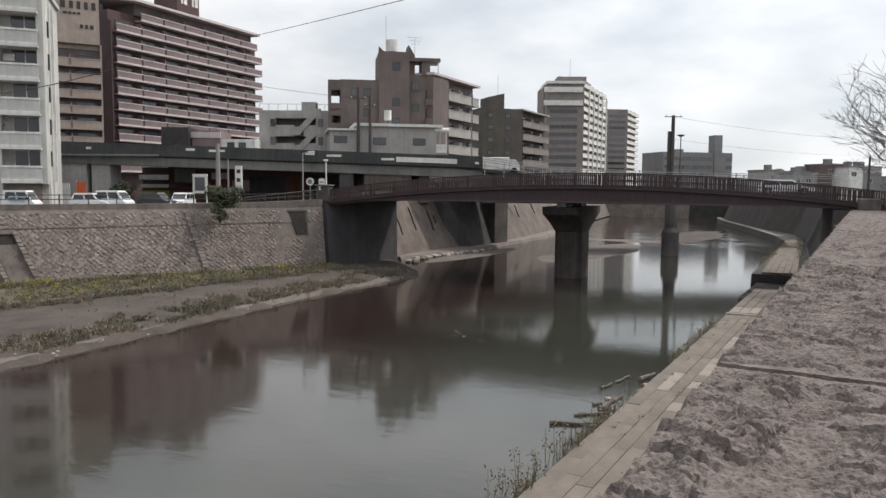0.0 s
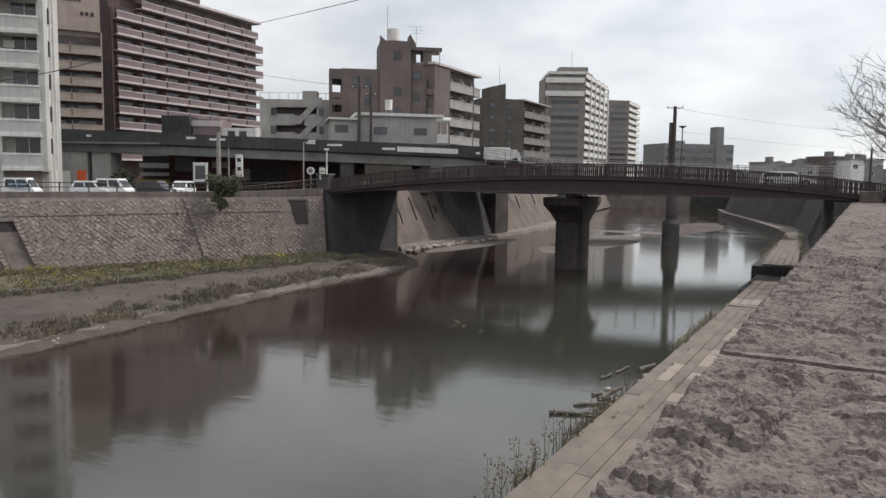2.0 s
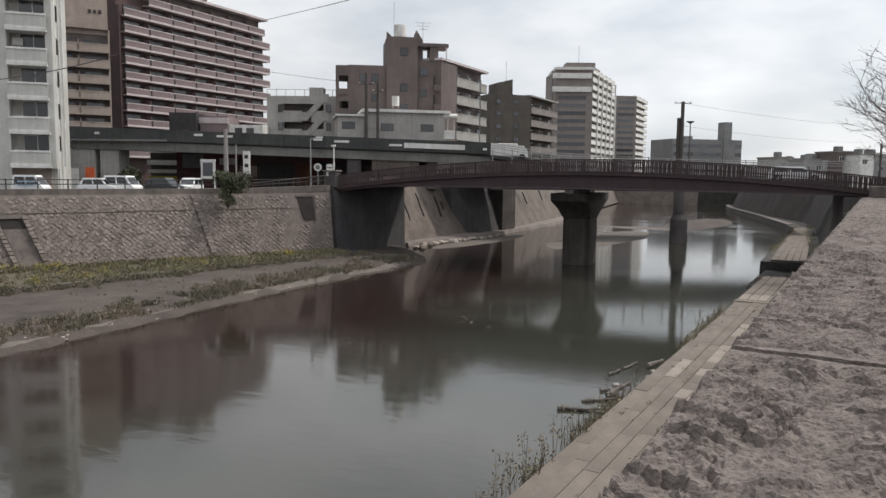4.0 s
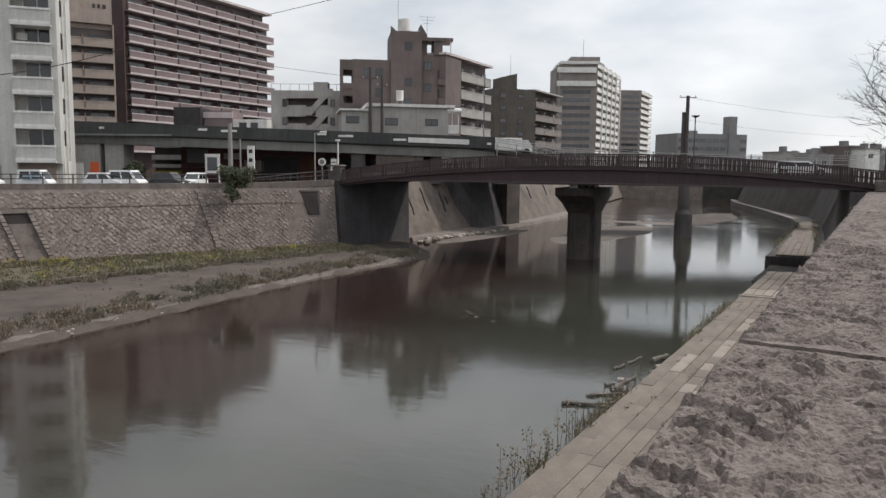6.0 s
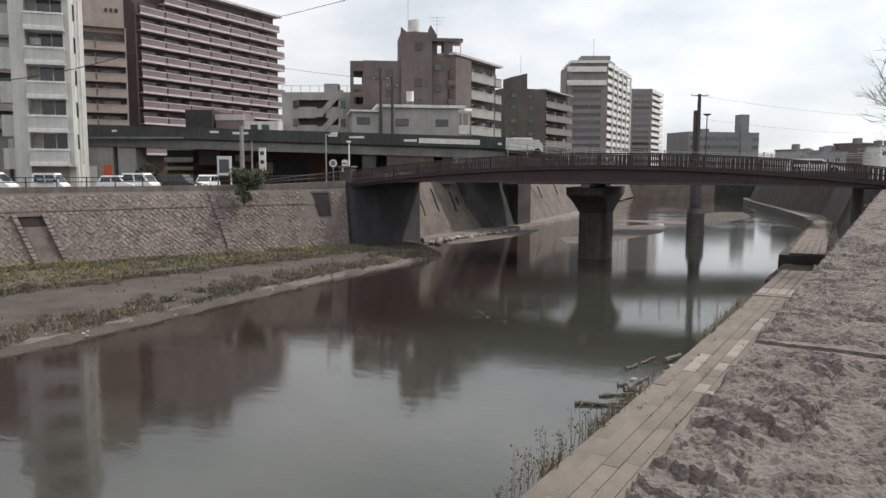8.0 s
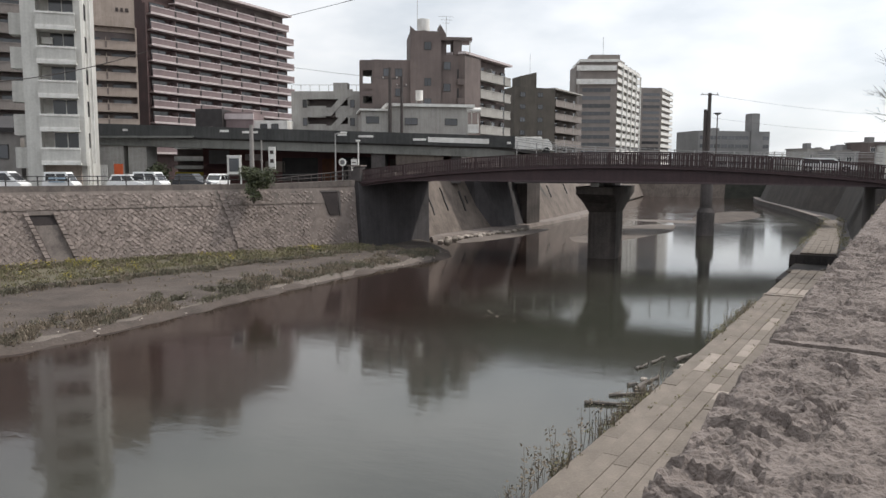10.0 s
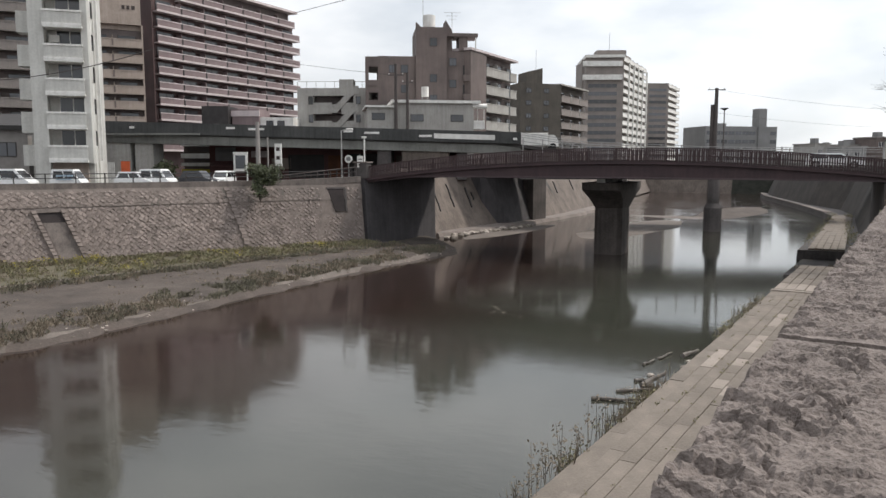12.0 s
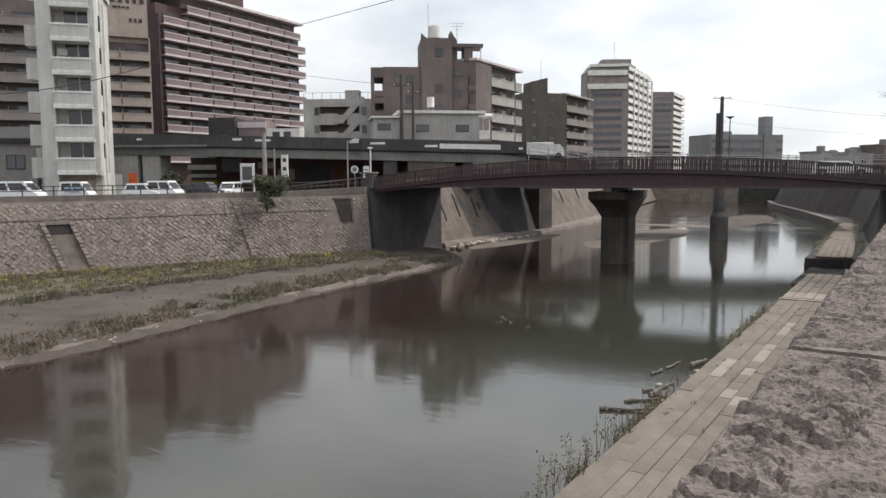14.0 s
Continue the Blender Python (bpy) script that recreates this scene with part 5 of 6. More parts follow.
for i in range(2400):
    y = rg.uniform(8, 45.6)
    x = left_base(y) + (lip(y) - left_base(y)) * rg.random() ** 0.8
    x = left_base(y) + abs(rg.gauss(0, 1.1)) if rg.random() < 0.5 else x
    if noise.noise((y * 0.5, x * 0.5, 2.0)) > -0.3:
        tuft_z(x, y, rg.uniform(0.2, 0.42) if x < left_base(y) + 1.5 else rg.uniform(0.12, 0.28), green if rg.random() < 0.72 else dry)
        if y < 42 and noise.noise((y * 0.55, 3.3, 0)) > 0.14 and rg.random() < 0.1:
            leaves(yel, (x, y, 0.86), 0.3, 14, 0.04, rg, 0.6)
for i in range(420):
    y = rg.uniform(8, 44)
    if noise.noise((y * 0.35, 6.0, 2.0)) > -0.15:
        leaves(low_ if rg.random() < 0.75 else dry, (lip(y) + rg.gauss(0.05, 0.15), y, 0.42 + rg.uniform(-0.12, 0.12)), 0.34, 20, 0.07, rg, 0.6)
solo("bar_grass", green, "grass", "green grass clumps on the gravel bar", "grass", "stuff")
solo("bar_shrubs", low_, "bank_shrub", "low grey-green shrubs along the bar", "shrubs", "stuff")
solo("bar_dry_grass", dry, "dry_grass", "dry brown grass on the gravel bar", "grass", "stuff")
solo("rape_flowers", yel, "flower", "yellow rape flowers along the wall's foot", "flowers", "stuff")
ed, edg = bmesh.new(), bmesh.new()
for i in range(430):
    y = rg.choice((rg.uniform(10, 21.5), rg.uniform(11, 19), rg.uniform(27, 37)))
    if noise.noise((y * 0.9, 1.7, 0)) < -0.25:
        continue
    x = BERM_X0 - abs(rg.gauss(0.05, 0.16))
    blades(ed if rg.random() < 0.72 else edg, x, y, 0.15 + rg.uniform(0, 0.3), 3, rg.uniform(0.3, 0.75), 0.12, rg, lean=0.5, w=0.008)
for i in range(230):
    y = rg.choice((rg.uniform(11, 20.5), rg.uniform(27, 36.5)))
    if noise.noise((y * 0.9, 1.7, 0)) > -0.3:
        leaves(ed if rg.random() < 0.6 else edg, (BERM_X0 - abs(rg.gauss(0.02, 0.15)), y, 0.45 + rg.uniform(-0.3, 0.3)), 0.2, 16, 0.04, rg, 1.0)
for i in range(60):
    k_ = rg.uniform(9, 37)
    leaves(edg, (BERM_X0 + rg.choice((0.43, 0.79, 1.15, 1.5)), k_, BERM_Z + 0.02), 0.1, 7, 0.03, rg, 0.5)
for i in range(26):
    x, y = BERM_X0 - rg.uniform(0.05, 0.35), rg.uniform(11.5, 18)
    h = rg.uniform(0.8, 1.35)
    q = Vector((x + rg.uniform(-0.15, 0.1), y, 0.1 + h))
    tube(ed, (x, y, 0.1), q, 0.008, 0.004, n=4)
    leaves(ed, q - Vector((0, 0, 0.15)), 0.14, 12, 0.035, rg, 1.6)
solo("berm_reeds", ed, "dry_grass", "dry reeds and weeds along the berm's edge", "weeds", "stuff")
solo("berm_grass", edg, "grass", "sparse green weeds along the berm's edge", "weeds", "stuff")
gb = bmesh.new()
for i in range(70):
    y = rg.uniform(72, 99) if i % 3 else rg.uniform(57, 72)
    x = rg.choice((right_base(y) - 0.3 + rg.gauss(0, 0.2), ledge_edge(y) + 0.2 + rg.gauss(0, 0.15)))
    leaves(gb, (x, y, 0.92), 0.32, 22, 0.06, rg, 0.7)
for i in range(60):
    y = rg.uniform(45, 62)
    z = rg.uniform(1.0, 5.0)
    leaves(gb, (-3.2 + 2.3 * z / 5.0 - 0.1, y, z), 0.4, 16, 0.08, rg, 0.8)
solo("bank_weeds", gb, "grass", "green weeds at the foot of the right wall", "weeds", "stuff")
pb = bmesh.new()
for i in range(700):
    y = rg.uniform(6, 50)
    e = bar_edge(y)
    x = e - abs(rg.gauss(0, 1.6)) - 0.05
    z = bar_z(x, y)
    s = rg.uniform(0.03, 0.09)
    v = bmesh.ops.create_icosphere(pb, subdivisions=1, radius=s, matrix=Matrix.Translation((x, y, z)))["verts"] if i < 230 else None
    if v:
        for q in v:
            q.co.z = z + (q.co.z - z) * 0.55
solo("foot_terrace", loft([[(left_base(y) - 0.3, y, -0.3), (left_base(y) - 0.3, y, 0.52), (lip(y) + 0.12 * noise.noise((y * 0.8, 2, 2)), y, 0.5), (lip(y) + 0.02 + 0.12 * noise.noise((y * 0.8, 2, 2)), y, -0.3)] for y in [-8 + i * 1.0 for i in range(51)]]), "hill", "low overgrown earth terrace at the wall's foot", "terrace", "structure")
solo("terrace_lip", loft([[(lip(y) - 0.28, y, 0.3), (lip(y) - 0.28, y, 0.55), (lip(y) + 0.1, y, 0.55), (lip(y) + 0.1, y, 0.3)] for y in [4 + i * 2.0 for i in range(14)]]), "concrete", "pale worn concrete lip of the terrace", "kerb", "structure")
shore = bmesh.new()
sg_ = []
for i in range(96):
    y = 2 + i * 0.5
    e = bar_edge(y) + 0.25 * noise.noise((y * 0.5, 7, 4)) + 0.15 * noise.noise((y * 1.7, 7, 4))
    wd = 0.7 + 0.5 * noise.noise((y * 0.4, 1, 8)) + max(0, (20 - y) * 0.06)
    sg_.append([shore.verts.new((e + o, y, 0.075 - 0.09 * k + max(0, bar_z(e + o, y) - 0.02) * (1 if k < 3 else 0))) for k, o in enumerate((-wd, -wd * 0.66, -wd * 0.33, 0.25, 0.6))])
for r_, s_ in zip(sg_, sg_[1:]):
    for i in range(4):
        shore.faces.new((r_[i], r_[i + 1], s_[i + 1], s_[i]))
solo("shore_silt", shore, "silt", "pale dried silt along the water's edge", "shore", "structure", smooth=True)
solo("bar_pebbles", pb, "pebble", "pale pebbles strewn along the bar's edge", "pebbles", "stuff")

# driftwood by the berm
def log(p, q, r):
    n, P, Q = 7, Vector(p), Vector(q)
    d = (Q - P).normalized()
    u = d.orthogonal().normalized()
    w = d.cross(u)
    rings = []
    for i in range(n + 1):
        c = P.lerp(Q, i / n) + Vector((rg.uniform(-0.04, 0.04), rg.uniform(-0.04, 0.04), rg.uniform(-0.01, 0.02)))
        k = r * (1 - 0.5 * i / n) * rg.uniform(0.85, 1.15)
        rings.append([c + (u * math.cos(a * math.tau / 7) + w * math.sin(a * math.tau / 7)) * k for a in range(7)])
    return solo("driftwood", loft(rings), "wood", "grey waterlogged branch lying in shallow water", "driftwood", group="driftwood by the berm")
log((-7.45, 19.5, 0.03), (-6.2, 20.1, 0.05), 0.06)
log((-7.15, 20.6, 0.03), (-6.2, 21.4, 0.05), 0.055)
log((-6.6, 21.3, 0.08), (-6.2, 22.4, 0.3), 0.1)
log((-7.35, 23.9, 0.03), (-7.2, 24.6, 0.06), 0.05)
log((-7.15, 24.9, 0.03), (-7.0, 25.8, 0.06), 0.045)
log((-6.55, 25.5, 0.06), (-6.2, 26.3, 0.16), 0.09)
log((-7.0, 21.9, 0.02), (-6.8, 22.1, 0.05), 0.07)
for i in range(9):
    o = new("rock", rock_me[i % 5])
    o.matrix_world = Matrix.Translation((-6.1 + rr.uniform(-0.7, 0.3), rr.uniform(19, 27), 0.02)) @ Matrix.Scale(0.45, 4)
    tagged(o, "dark wet stone beside the berm", "stone", "stones by the berm")


# ---------------------------------------------------------------- street things on the left bank
ROAD = 4.7


def car(name, label, m, paint, L=2.9, Wd=1.3, H=1.32, van=False, group=""):
    """A small car along local +x, its wheels on z = 0."""
    c = thing(name, label, "car", m, group)
    h0, hb = 0.22, H * (0.58 if not van else 0.55)
    half = Wd / 2
    prof = [(-L / 2, h0), (-L / 2 - 0.02, hb * 0.9), (-L / 2 + 0.06, hb), (L * 0.28 if not van else L * 0.4, hb), (L / 2 - 0.04, hb * 0.78), (L / 2, hb * 0.5), (L / 2 - 0.03, h0)]
    part("body", loft([[(x, y, z) for x, z in prof] for y in (-half, -half + 0.05, half - 0.05, half)]), paint, c)
    cab = [(-L / 2 + 0.05, hb), (-L / 2 + (0.12 if van else 0.32), H), (L * 0.1 if not van else L * 0.22, H), (L * 0.28 if not van else L * 0.4, hb)]
    part("cabin", loft([[(x, y * (1 if z == hb else 0.86), z) for x, z in cab] for y in (-half + 0.03, half - 0.03)]), paint, c)
    zm, zt = hb + 0.06, H - 0.12
    def px_(f, z):
        t = (z - hb) / (H - hb)
        a = cab[0][0] + (cab[1][0] - cab[0][0]) * t
        b = cab[3][0] + (cab[2][0] - cab[3][0]) * t
        return a + (b - a) * f
    def py_(z):
        return (half - 0.03) * (1 - 0.14 * (z - hb) / (H - hb)) + 0.012
    for s in (-1, 1):
        for f0, f1 in ((0.08, 0.48), (0.53, 0.92)):
            q = [(px_(f0, zm), s * py_(zm), zm), (px_(f1, zm), s * py_(zm), zm), (px_(f1, zt), s * py_(zt), zt), (px_(f0, zt), s * py_(zt), zt)]
            part("side_window", loft([q, [(x, y - s * 0.02, z) for x, y, z in q]]), "car_glass", c)
    for f, nm in ((0.0, "rear_window"), (1.0, "windscreen")):
        d = -0.012 if f == 0 else 0.012
        q = [(px_(f, zm) + d, -py_(zm) * 0.88, zm), (px_(f, zm) + d, py_(zm) * 0.88, zm), (px_(f, zt) + d, py_(zt) * 0.88, zt), (px_(f, zt) + d, -py_(zt) * 0.88, zt)]
        part(nm, loft([q, [(x - d * 2, y, z) for x, y, z in q]]), "car_glass", c)
    for x in (-L * 0.31, L * 0.31):
        for s in (-1, 1):
            w = part("wheel", tubed((x, s * (half - 0.14), 0.25), (x, s * (half + 0.01), 0.25), 0.25, n=16), "rubber", c)
            part("rim", tubed((x, s * (half), 0.25), (x, s * (half + 0.02), 0.25), 0.15, n=12), "steel", w)
    for s in (-1, 1):
        part("headlight", boxed(L / 2 - 0.08, L / 2 + 0.012, s * half * 0.72 - 0.12, s * half * 0.72 + 0.12, hb * 0.55, hb * 0.72), "white", c)
        part("tail_light", boxed(-L / 2 - 0.03, -L / 2 + 0.03, s * half * 0.8 - 0.07, s * half * 0.8 + 0.07, hb * 0.5, hb * 0.85), "red", c)
    part("bumper", boxed(L / 2 - 0.12, L / 2 + 0.03, -half * 0.94, half * 0.94, h0, h0 + 0.16, bevel=0.03), "dark", c)
    return c


def road_pose(lat, dep, yaw, z=ROAD):
    x, y = at(lat, dep)
    return Matrix.Translation((x, y, z)) @ Matrix.Rotation(TURN + radians(yaw), 4, "Z")


car("parked_car", "white hatchback parked behind the river wall", road_pose(-26.3, 56.2, 14), "car_white", 2.6, 1.28, 1.26, group="parked cars")
car("parked_van", "white van parked behind the river wall", road_pose(-25.0, 57.4, -10), "car_white", 2.6, 1.3, 1.45, van=True, group="parked cars")
car("parked_car", "dark grey car parked beside a white van", road_pose(-22.9, 60.5, -12), "car_dark", 2.9, 1.3, 1.3, group="parked cars")
car("parked_car", "small white car seen end-on by the shops", road_pose(-21.8, 63.0, -92), "car_white", 2.8, 1.28, 1.28, group="parked cars")
vn = car("parked_van", "white boxy van with a lettered side by the white block", road_pose(-29.35, 52.6, 1), "car_white", 2.25, 1.15, 1.45, van=True, group="parked cars")
vb2 = bmesh.new()
for z_, ws in ((0.95, (0.35, 0.3, 0.42)), (0.72, (0.2, 0.5, 0.28))):
    bars(vb2, -0.6, z_, ws, 0.12, -0.625)
part("lettering", vb2, "blue", vn, "blue bars in place of lettering")
car("parked_van", "long white van with dark windows behind the wall", road_pose(-32.6, 50.6, 3), "car_white", 3.6, 1.35, 1.5, van=True, group="parked cars")
car("parked_car", "white estate car parked by the wall", road_pose(-34.4, 48.6, 3), "car_white", 3.0, 1.3, 1.2, group="parked cars")
bx0 = Vector((-4.6, 53.0, 6.28))
car("white_sedan", "white sedan standing on the bridge", Matrix.Translation((-4.6, 53.4, arch(BL * (-4.6 + 37.6) / 38.8) - 0.8)) @ Matrix.Rotation(math.atan2(4.6, 38.8) - 0.05, 4, "Z") @ Matrix.Diagonal((1, 1, 0.84, 1)), "car_white", 3.4, 1.35, 1.12)
tr = thing("truck", "white box truck on the viaduct", "truck", Matrix.Translation((*at(5.8, 79.5), v_top(66) - 1.0)) @ Matrix.Rotation(TURN, 4, "Z"))
part("cargo_box", boxed(-1.9, 1.1, -0.9, 0.9, 0.45, 1.75, bevel=0.05), "white", tr)
part("cab", loft([[(1.15, y, 0.4), (2.2, y, 0.4), (2.15, y, 1.0), (1.75, y, 1.55), (1.15, y, 1.55)] for y in (-0.8, 0.8)]), "white", tr)
for x in (-1.2, 1.6):
    for s in (-1, 1):
        part("wheel", tubed((x, s * 0.6, 0.35), (x, s * 0.85, 0.35), 0.35, n=14), "rubber", tr)

# booth on posts, poles, mirror and signs
bt = thing("notice_booth", "white framed notice case on two posts", "notice board", road_pose(-18.2, 56.6, 8))
for x in (-0.48, 0.48):
    part("post", boxed(x - 0.05, x + 0.05, -0.05, 0.05, 0, 2.7), "white", bt)
part("case", boxed(-0.44, 0.44, -0.12, 0.12, 1.4, 2.6), "white", bt)
part("case_rim", boxed(-0.53, 0.53, -0.16, 0.14, 2.6, 2.74), "white", bt)
part("case_rim", boxed(-0.53, 0.53, -0.16, 0.14, 1.3, 1.4), "white", bt)
part("glass", boxed(-0.36, 0.36, -0.15, -0.12, 1.5, 2.5), "glass", bt)


def pole(name, label, lat, dep, z0, z1, r, m_="pole", arms=(), cat="utility pole"):
    x, y = at(lat, dep)
    p = thing(name, label, cat, Matrix.Translation((x, y, z0)) @ Matrix.Rotation(TURN, 4, "Z"))
    part("pole", tubed((0, 0, 0), (0, 0, z1 - z0), r, r * 0.75, n=10), m_, p, smooth=False)
    for z, w, t in arms:
        part("crossarm", boxed(-w, w, -0.04, 0.04, z - z0 - t, z - z0 + t), m_, p)
        for k in range(-1, 2):
            part("insulator", tubed((k * w * 0.85, 0, z - z0 + t), (k * w * 0.85, 0, z - z0 + t + 0.16), 0.05, n=6), "white", p)
    return p


def on_coping(lat, dep, inset=0.3):
    """Where the line of sight over (lat, dep) meets the river wall's coping: lat, dep and the scale."""
    lo_, hi_ = 0.8, 1.35
    for _ in range(40):
        k = (lo_ + hi_) / 2
        x, y = at(lat * k, dep * k)
        if x > left_base(y) - lean(y) - inset:
            lo_ = k
        else:
            hi_ = k
    return lat * k, dep * k, k


def coping_pole(name, label, lat, dep, z1, r, m_, cat, inset=0.3):
    a, d, k = on_coping(lat, dep, inset)
    x, y = at(a, d)
    return pole(name, label, a, d, coping_z(y) - 0.02 if inset < 0.55 else ROAD, 6.6 + (z1 - 6.6) * k, r, m_, cat=cat), (6.6 - (coping_z(y) - 0.02 if inset < 0.55 else ROAD)), k


pole("utility_pole", "grey concrete utility pole by the road", -17.85, 60, ROAD, 9.9, 0.2, "pole_grey")
pole("lamp_post", "short grey lamp post by the road", -17.2, 60.5, ROAD, 8.7, 0.08, "pole_grey", cat="street lamp")
lp, h_, k_ = coping_pole("street_lamp", "slim grey street lamp with a curved head", -10.6, 57.2, 9.1, 0.06, "steel", "street lamp")
h_ += 2.5 * k_
part("arm", tubed((0, 0, h_ - 0.05), (0.55, 0, h_ + 0.1), 0.04, n=6), "steel", lp)
part("lamp_head", boxed(0.4, 0.9, -0.1, 0.1, h_ + 0.02, h_ + 0.15, bevel=0.03), "white", lp)
sp, h_, k_ = coping_pole("sign_post", "white sign post with a top panel", -8.85, 57.2, 8.5, 0.07, "white", "sign post")
part("top_panel", boxed(-0.2, 0.16, -0.1, 0.1, h_ + 1.9 * k_, h_ + 1.9 * k_ + 0.14, bevel=0.02), "white", sp)
mr, h_, k_ = coping_pole("traffic_mirror", "round road sign on a thin post", -10.2, 58.0, 7.2, 0.04, "steel", "road sign", 0.45)
h_ += 0.35
part("disc", tubed((0, -0.06, h_), (0, -0.03, h_), 0.3, n=24), "white", mr)
part("disc_face", tubed((0, -0.08, h_), (0, -0.06, h_), 0.18, n=24), "far_grey", mr)
ns, h_, k_ = coping_pole("notice_sign", "white rectangular notice on a post", -9.25, 57.5, 7.3, 0.04, "steel", "sign", 0.4)
h_ -= 2.0
part("board", boxed(-0.2, 0.25, -0.06, -0.02, h_ + 1.7, h_ + 2.6), "white", ns)
for k in range(3):
    part("letter", boxed(-0.12, 0.17, -0.075, -0.06, h_ + 1.85 + k * 0.22, h_ + 1.93 + k * 0.22), "ink", ns)
vs = pole("shop_sign", "white upright shop sign on a post", -16.5, 61, ROAD, 7.8, 0.06, "steel", cat="sign")
part("board", boxed(-0.25, 0.3, -0.12, 0.06, 1.7, 3.5), "white", vs)
for z in (2.2, 2.9):
    part("letter", boxed(-0.12, 0.17, -0.135, -0.12, z, z + 0.3), "ink", vs)
pole("utility_pole", "dark utility pole behind the viaduct", -9.5, 85, ROAD, 17.6, 0.22, "pole", ((16.4, 0.9, 0.06),))
pole("utility_pole", "dark utility pole behind the viaduct", -8.2, 85, ROAD, 16.6, 0.2, "pole", ((15.6, 0.6, 0.06),))
bp_ = pole("utility_pole", "tall dark utility pole beyond the bridge", 23.9, 79, 6.3, 14.25, 0.23, "pole", ((14.1, 0.9, 0.035),))
part("side_pole", tubed((-0.34, 0.1, 0), (-0.34, 0.1, 6.3), 0.18, n=8), "pole", bp_)
sl = pole("street_lamp", "dark street lamp with a flat round head", 24.75, 79, 6.3, 12.2, 0.07, "pole", cat="street lamp")
part("lamp_head", tubed((0, 0, 5.75), (0, 0, 5.95), 0.14, 0.45, n=16), "dark", sl)

# overhead wires
def wire(name, p, q, sag, r, label):
    cu = bpy.data.curves.new(name, "CURVE")
    cu.dimensions, cu.bevel_depth, cu.bevel_resolution = "3D", r, 1
    s = cu.splines.new("POLY")
    s.points.add(16)
    for i in range(17):
        t = i / 16
        v = Vector(p).lerp(Vector(q), t) - Vector((0, 0, sag * 4 * t * (1 - t)))
        s.points[i].co = (*v, 1)
    cu.materials.append(M["pole"])
    o = new(name, cu)
    dg = bpy.context.evaluated_depsgraph_get()
    me = bpy.data.meshes.new_from_object(o.evaluated_get(dg))
    bpy.data.objects.remove(o)
    return tagged(new(name, me), label, "wire", "overhead wires")


wire("overhead_wire", (*at(-27.4, 112), 28.5), (*at(7.8, 50), 21.4), 0.1, 0.035, "dark overhead cable across the sky")
wire("overhead_wire", (*at(-36, 100), 21.6), (*at(-9.5, 85), 16.4), 0.3, 0.022, "thin dark overhead wire in the sky")
wire("overhead_wire", (*at(-33.0, 50), 12.1), (*at(-21.8, 50), 14.1), 0.35, 0.03, "thin wire in front of the white block")
wire("overhead_wire", (*at(23.9, 79), 14.1), (*at(70, 100), 13.2), 0.9, 0.011, "thin overhead wire beyond the bridge")
wire("overhead_wire", (*at(23.9, 79), 11.8), (*at(70, 110), 12.0), 0.8, 0.01, "thin overhead wire beyond the bridge")

# shrub hanging over the wall
def shrub(name, label, m, r, n, seed, cat="shrub", blobs=9, size=0.09, material="leaf"):
    g = random.Random(seed)
    s = thing(name, label, cat, m)
    st_ = bmesh.new()
    lv = bmesh.new()
    for i in range(blobs):
        a = g.uniform(0, math.tau)
        c = Vector((math.cos(a) * r * g.uniform(0.1, 0.75), math.sin(a) * r * 0.6 * g.random(), r * g.uniform(0.2, 1.25)))
        tube(st_, (0, 0, -0.1), c, 0.03, 0.012, n=5)
        leaves(lv, c, r * g.uniform(0.35, 0.55), n // blobs, size, g, 0.85)
    part("stems", st_, "bark", s)
    part("foliage", lv, material, s)
    return s


sx, sy_ = at(-15.5, 52.7)
shrub("shrub", "dark green shrub growing over the wall's coping", Matrix.Translation((sx, sy_, 5.0)) @ Matrix.Rotation(TURN, 4, "Z") @ Matrix.Diagonal((1.1, 0.9, 0.85, 1)), 1.3, 3400, 4, blobs=24)
shrub("shrub", "trailing dark shrub hanging down the wall face", Matrix.Translation((sx + 0.35, sy_ - 0.5, 4.1)), 0.75, 500, 5, blobs=9)
shrub("shrub", "dark evergreen tree under the viaduct", Matrix.Translation((*at(-30.6, 72), 4.7)), 1.5, 900, 9, blobs=14, size=0.16)
shrub("hedge", "dark hedge at the end of the embankment", Matrix.Translation((2.2, 47, 5.0)), 1.5, 1600, 12, "hedge", blobs=16, size=0.08)
shrub("hedge", "dark hedge at the end of the embankment", Matrix.Translation((1.7, 56, 5.0)), 1.4, 1300, 13, "hedge", blobs=14, size=0.08)

# orange figure-free banner, fence and shop fronts under the viaduct
bn = thing("banner", "small orange banner on a stand", "banner", road_pose(-34.6 * 0.985, 71, 0))
part("cloth", boxed(-0.4, 0.5, -0.03, 0.03, 0.9, 2.1), "orange", bn)
part("stand", boxed(-0.42, -0.36, -0.05, 0.05, 0, 2.3), "steel", bn)
fn = thing("site_fence", "pale corrugated fence beside the white block", "fence", road_pose(-36.2, 69.5, 0))
for i in range(14):
    part("sheet", boxed(-1.2 + i * 0.22, -1.0 + i * 0.22, -0.02 - 0.03 * (i % 2), 0.02 - 0.03 * (i % 2), 0, 2.0), "white", fn)
shp = thing("shop_row", "dark red-brown shop fronts under the viaduct", "shop", road_pose(-32.0, 84, 0))
part("wall", boxed(1.5, 30, 0, 4, 0, 3.9), "red", shp)
